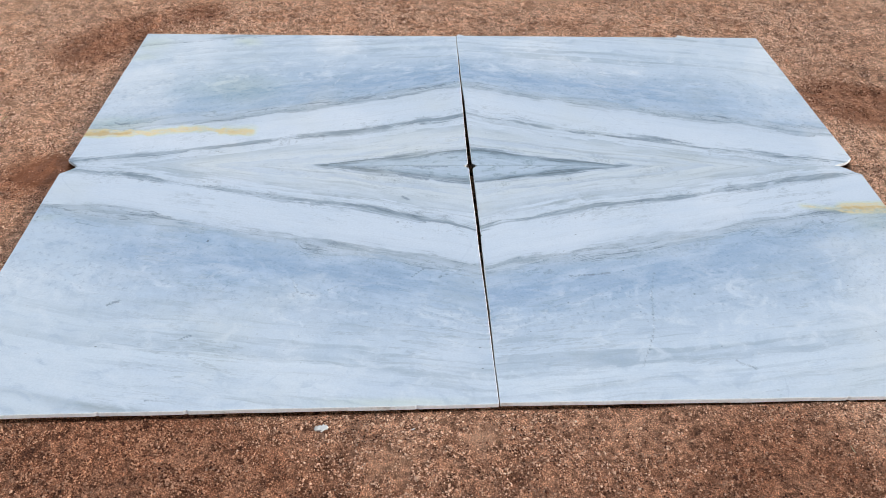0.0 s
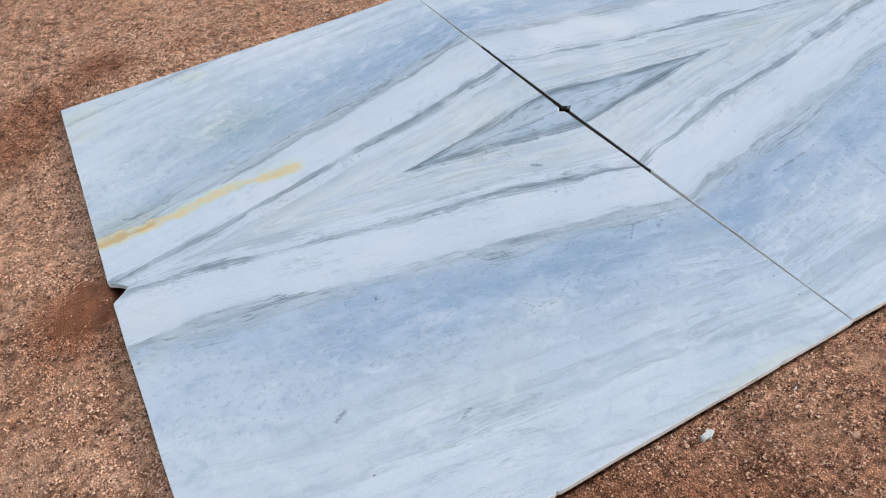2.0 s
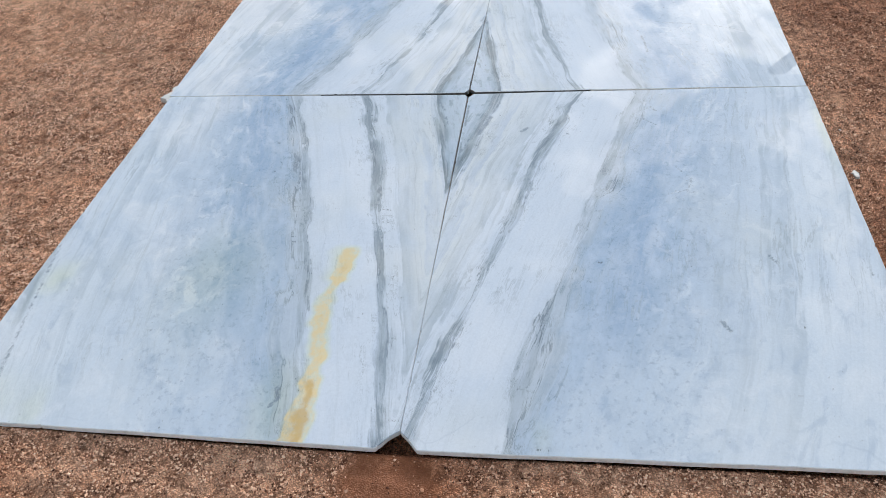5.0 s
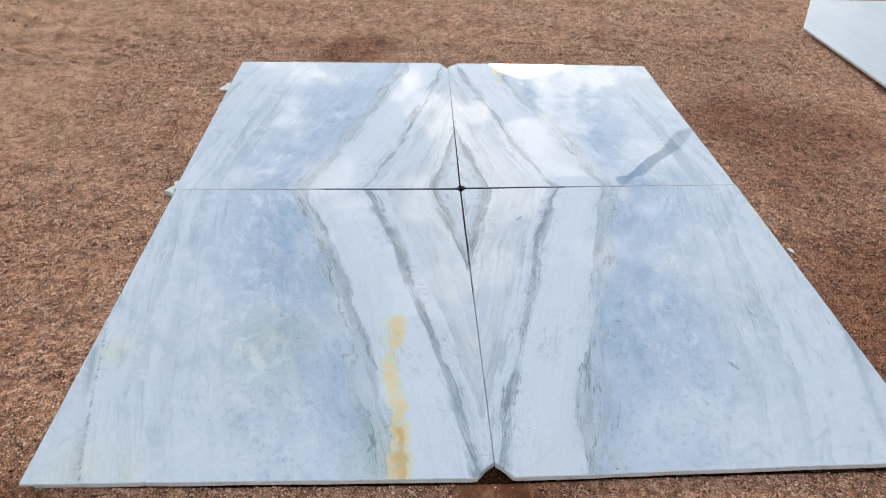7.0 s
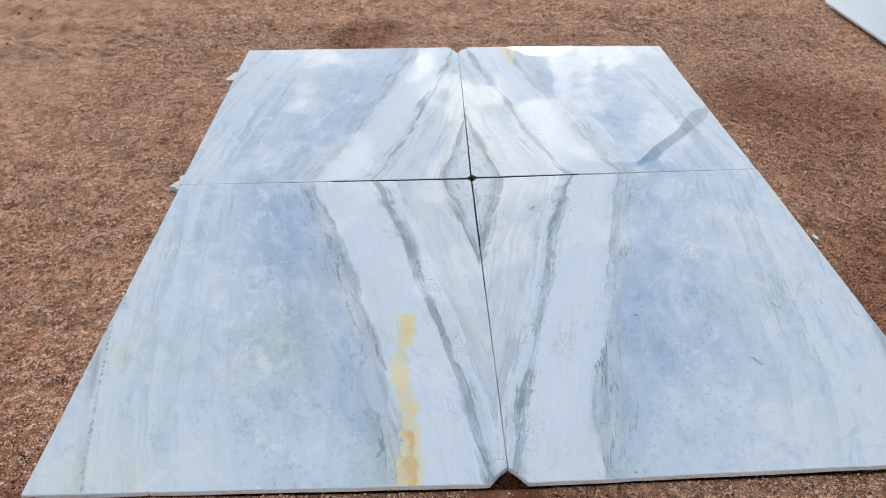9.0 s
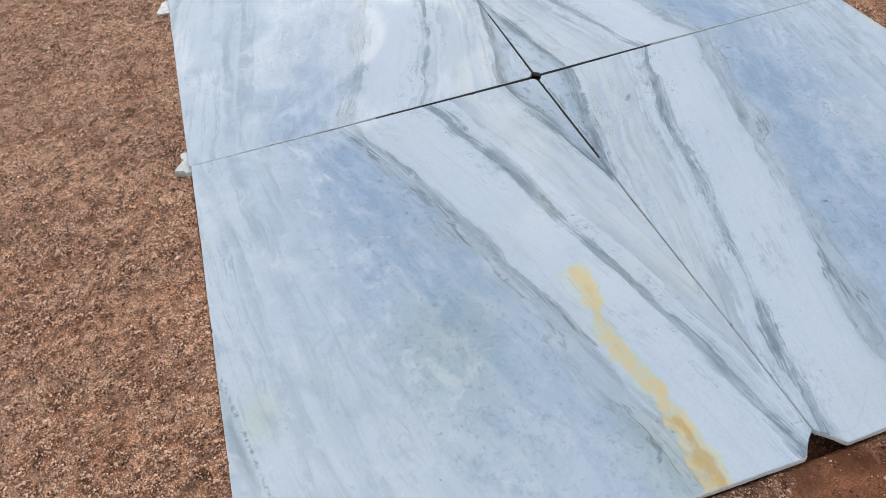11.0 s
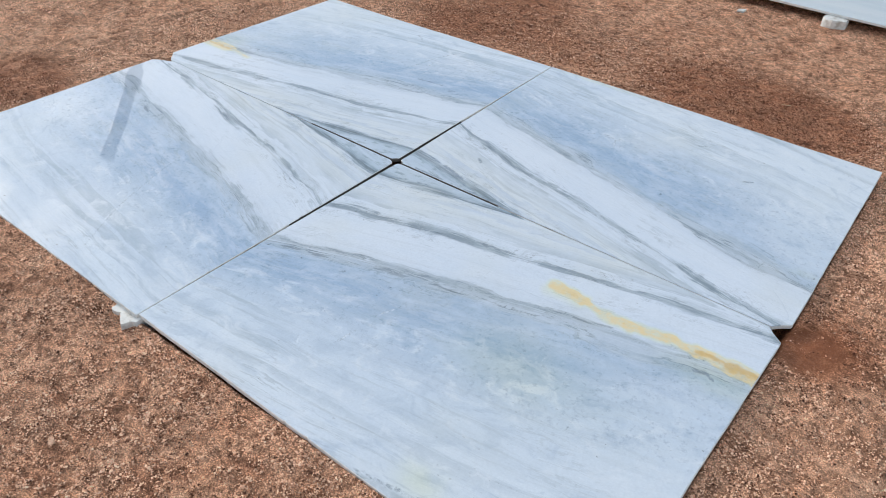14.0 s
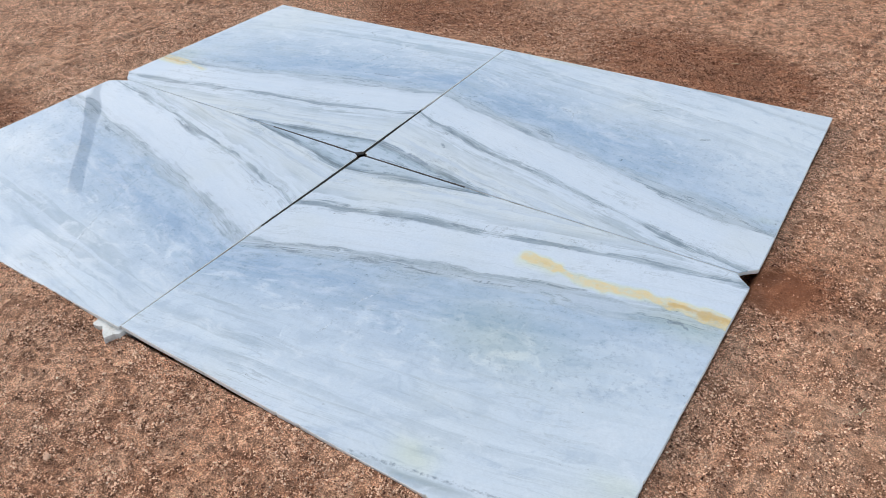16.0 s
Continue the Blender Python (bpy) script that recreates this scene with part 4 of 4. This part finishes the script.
# ---- street lamp, mirrored in the polish ----
def ring_tube(bm, a, b, r0, r1, sides=14):
    a, b = Vector(a), Vector(b)
    q = (b - a).to_track_quat("Z", "Y")
    rows = []
    for p, r in ((a, r0), (b, r1)):
        rows.append([bm.verts.new(p + q @ Vector((r * math.cos(2 * math.pi * i / sides), r * math.sin(2 * math.pi * i / sides), 0))) for i in range(sides)])
    for i in range(sides):
        j = (i + 1) % sides
        bm.faces.new((rows[0][i], rows[0][j], rows[1][j], rows[1][i]))
    bm.faces.new(rows[0][::-1])
    bm.faces.new(rows[1])


def street_lamp(base, knee, tip):
    lamp = new("street_lamp")
    lamp.location = base
    tagged(lamp, "grey steel street lamp with a sloping arm and long head", "street lamp")
    base, knee, tip = Vector(base), Vector(knee), Vector(tip)
    k, e = knee - base, tip - base
    bm = bmesh.new()
    ring_tube(bm, (0, 0, 0), (0, 0, k.z), 0.075, 0.055)
    part("pole", bm, LAMP_GREY, lamp)
    bm = bmesh.new()
    bmesh.ops.create_cube(bm, size=1, matrix=Matrix.Translation((0, 0, 0.01)) @ Matrix.Diagonal((0.3, 0.3, 0.03, 1)))
    bmesh.ops.bevel(bm, geom=list(bm.edges), offset=0.006, segments=1, affect="EDGES")
    part("base_plate", bm, LAMP_GREY, lamp)
    bm = bmesh.new()
    ring_tube(bm, (0, 0, k.z - 0.12), (0, 0, k.z + 0.12), 0.11, 0.11)
    part("collar", bm, LAMP_GREY, lamp)
    top = Vector((0, 0, k.z))
    joint_at = top.lerp(e, 0.51)
    bm = bmesh.new()
    ring_tube(bm, top, joint_at, 0.065, 0.06)
    part("arm", bm, LAMP_GREY, lamp)
    bm = bmesh.new()
    ring_tube(bm, joint_at - (e - top).normalized() * 0.13, joint_at + (e - top).normalized() * 0.13, 0.12, 0.12)
    part("coupling", bm, LAMP_GREY, lamp)
    bm = bmesh.new()
    ring_tube(bm, joint_at, e, 0.085, 0.10)
    part("lamp_head", bm, LAMP_GREY, lamp)


street_lamp((9.75, -5.24, 0.0), (9.75, -5.24, 3.16), (8.48, -3.08, 4.62))

# ---- dry straws on the soil ----
for px, py, turn, length in ((0.90, -1.268, 100, 0.05), (-0.95, -1.55, 30, 0.04), (0.35, 1.6, 60, 0.04), (1.0, -2.05, 150, 0.05), (-1.85, 0.35, 70, 0.04), (-1.1, 1.55, 20, 0.035), (0.3, -2.0, 10, 0.05)):
    bm = bmesh.new()
    ring_tube(bm, (-length / 2, 0, 0.004), (0, 0.003, 0.007), 0.0012, 0.0014, 6)
    ring_tube(bm, (0, 0.003, 0.007), (length / 2, -0.002, 0.004), 0.0014, 0.0009, 6)
    me = bpy.data.meshes.new("straw")
    bm.to_mesh(me)
    bm.free()
    me.materials.append(STRAW)
    ob = new("straw", me)
    ob.matrix_world = pose(px, py, 0.021, 0, 0, turn)
    tagged(ob, "dry yellow straw lying on the soil", "straw", "loose straws")


# ---- grit strewn over the soil ----
def build_gravel():
    r = np.random.default_rng(21)
    count = GRAVEL
    # most of it close round the slabs, thinning outwards
    pick = r.random(count)
    x = np.where(pick < 0.60, r.uniform(-2.15, 1.85, count), r.uniform(-2.9, 3.4, count))
    y = np.where(pick < 0.60, r.uniform(-1.85, 1.85, count), r.uniform(-2.9, 3.0, count))
    clump = 0.8 * coarse(x * 1.7 + 9, y * 1.7) + 0.8 * fine(x + 3, y) + 0.9 * clumps(x, y)
    bare = np.zeros(count)
    for cx, cy, rad, s in SANDY:
        bare += s * np.exp(-((x - cx) ** 2 + (y - cy) ** 2) / rad ** 2)
    bare += 0.5 * rut_mask(x, y)
    off = (beyond_slabs(x, y) > 0.004) & (r.random(count) < np.clip(0.88 + 0.25 * clump, 0.25, 1) * np.clip(1 - bare, 0.08, 1))
    off &= (np.hypot((x + 1.55) / 0.13, (y + 0.02) / 0.12) > 0.95) | (r.random(count) < 0.12)
    x, y = x[off], y[off]
    m = len(x)
    size = np.minimum(np.exp(r.normal(math.log(0.00185), 0.30, m)), 0.0036)
    heap = wave_field(40, 0.014, 0.060, 77)
    z = soil_height(x, y) - size * 0.22 + 0.0011 * heap(x, y) + 0.0007
    base = np.array([(1, 0, 0), (0, 1, 0), (-1, 0, 0), (0, -1, 0), (0, 0, 1.7)], dtype=float)
    tri = np.array([(0, 1, 4), (1, 2, 4), (2, 3, 4), (3, 0, 4)])
    V = base[None] * r.uniform(0.75, 1.3, (m, 5, 1)) + r.normal(0, 0.12, (m, 5, 3))
    V[:, 4, :2] += r.normal(0, 0.4, (m, 2))
    V *= size[:, None, None] * r.uniform(0.75, 1.25, (m, 1, 3)) * np.array([1.2, 1.2, 0.78])
    ang = r.uniform(0, 2 * np.pi, m)
    ca, sa = np.cos(ang)[:, None], np.sin(ang)[:, None]
    vx, vy = V[..., 0] * ca - V[..., 1] * sa, V[..., 0] * sa + V[..., 1] * ca
    V = np.stack([vx + x[:, None], vy + y[:, None], V[..., 2] + z[:, None]], -1).reshape(-1, 3)
    F = (tri[None] + 5 * np.arange(m)[:, None, None]).reshape(-1, 3)
    me = bpy.data.meshes.new("gravel")
    me.vertices.add(len(V))
    me.vertices.foreach_set("co", V.astype(np.float32).ravel())
    me.loops.add(len(F) * 3)
    me.loops.foreach_set("vertex_index", F.astype(np.int32).ravel())
    me.polygons.add(len(F))
    me.polygons.foreach_set("loop_start", np.arange(0, len(F) * 3, 3, dtype=np.int32))
    me.materials.append(GRIT)
    me.update(calc_edges=True)
    wetness = np.zeros(m)
    for cx, cy, rad, strength in DAMP:
        wetness += strength * np.exp(-((x - cx) ** 2 + (y - cy) ** 2) / rad ** 2)
    wetness = np.repeat(np.clip(wetness + 0.15 * r.standard_normal(m), 0, 1), 5)
    me.color_attributes.new("soil", "FLOAT_COLOR", "POINT").data.foreach_set("color", np.stack([wetness] * 3 + [np.ones(5 * m)], -1).astype(np.float32).ravel())
    tagged(new("gravel", me), "loose pinkish-brown grit strewn over the soil", "gravel", kind="stuff")


build_gravel()


def build_clods():
    """Small clods of soil, strewn to the edge of what is seen."""
    r = np.random.default_rng(33)
    count = 90000
    x, y = r.uniform(-5.5, 7.0, count), r.uniform(-5.0, 6.5, count)
    off = (beyond_slabs(x, y) > 0.02) & (r.random(count) < np.clip(0.55 + 0.5 * coarse(x + 4, y * 1.3), 0.05, 1))
    x, y = x[off], y[off]
    m = len(x)
    far = np.clip((np.hypot(x + 0.6, y) - 1.8) / 2.5, 0, 1)
    size = np.exp(r.normal(math.log(0.0036), 0.40, m)) * (0.8 + 0.8 * far)
    size = np.minimum(size, 0.011)
    z = soil_height(x, y) - size * 0.35
    base = np.array([(1, 0, 0), (0.3, 0.95, 0), (-0.8, 0.6, 0), (-0.8, -0.6, 0), (0.3, -0.95, 0), (0.1, 0, 1.15)], dtype=float)
    tri = np.array([(i, (i + 1) % 5, 5) for i in range(5)])
    V = base[None] * r.uniform(0.7, 1.3, (m, 6, 1)) + r.normal(0, 0.13, (m, 6, 3))
    V[:, 5, :2] += r.normal(0, 0.3, (m, 2))
    V *= size[:, None, None]
    ang = r.uniform(0, 2 * np.pi, m)
    ca, sa = np.cos(ang)[:, None], np.sin(ang)[:, None]
    V = np.stack([V[..., 0] * ca - V[..., 1] * sa + x[:, None], V[..., 0] * sa + V[..., 1] * ca + y[:, None], V[..., 2] + z[:, None]], -1).reshape(-1, 3)
    F = (tri[None] + 6 * np.arange(m)[:, None, None]).reshape(-1, 3)
    me = bpy.data.meshes.new("soil_clods")
    me.vertices.add(len(V))
    me.vertices.foreach_set("co", V.astype(np.float32).ravel())
    me.loops.add(len(F) * 3)
    me.loops.foreach_set("vertex_index", F.astype(np.int32).ravel())
    me.polygons.add(len(F))
    me.polygons.foreach_set("loop_start", np.arange(0, len(F) * 3, 3, dtype=np.int32))
    me.materials.append(GRIT)
    me.update(calc_edges=True)
    wetness = np.repeat(np.clip(sum(s * np.exp(-((x - cx) ** 2 + (y - cy) ** 2) / rad ** 2) for cx, cy, rad, s in DAMP), 0, 1), 6)
    me.color_attributes.new("soil", "FLOAT_COLOR", "POINT").data.foreach_set("color", np.stack([wetness] * 3 + [np.ones(6 * m)], -1).astype(np.float32).ravel())
    tagged(new("soil_clods", me), "small crumbly red-brown clods scattered over the soil", "soil clods", kind="stuff")


build_clods()
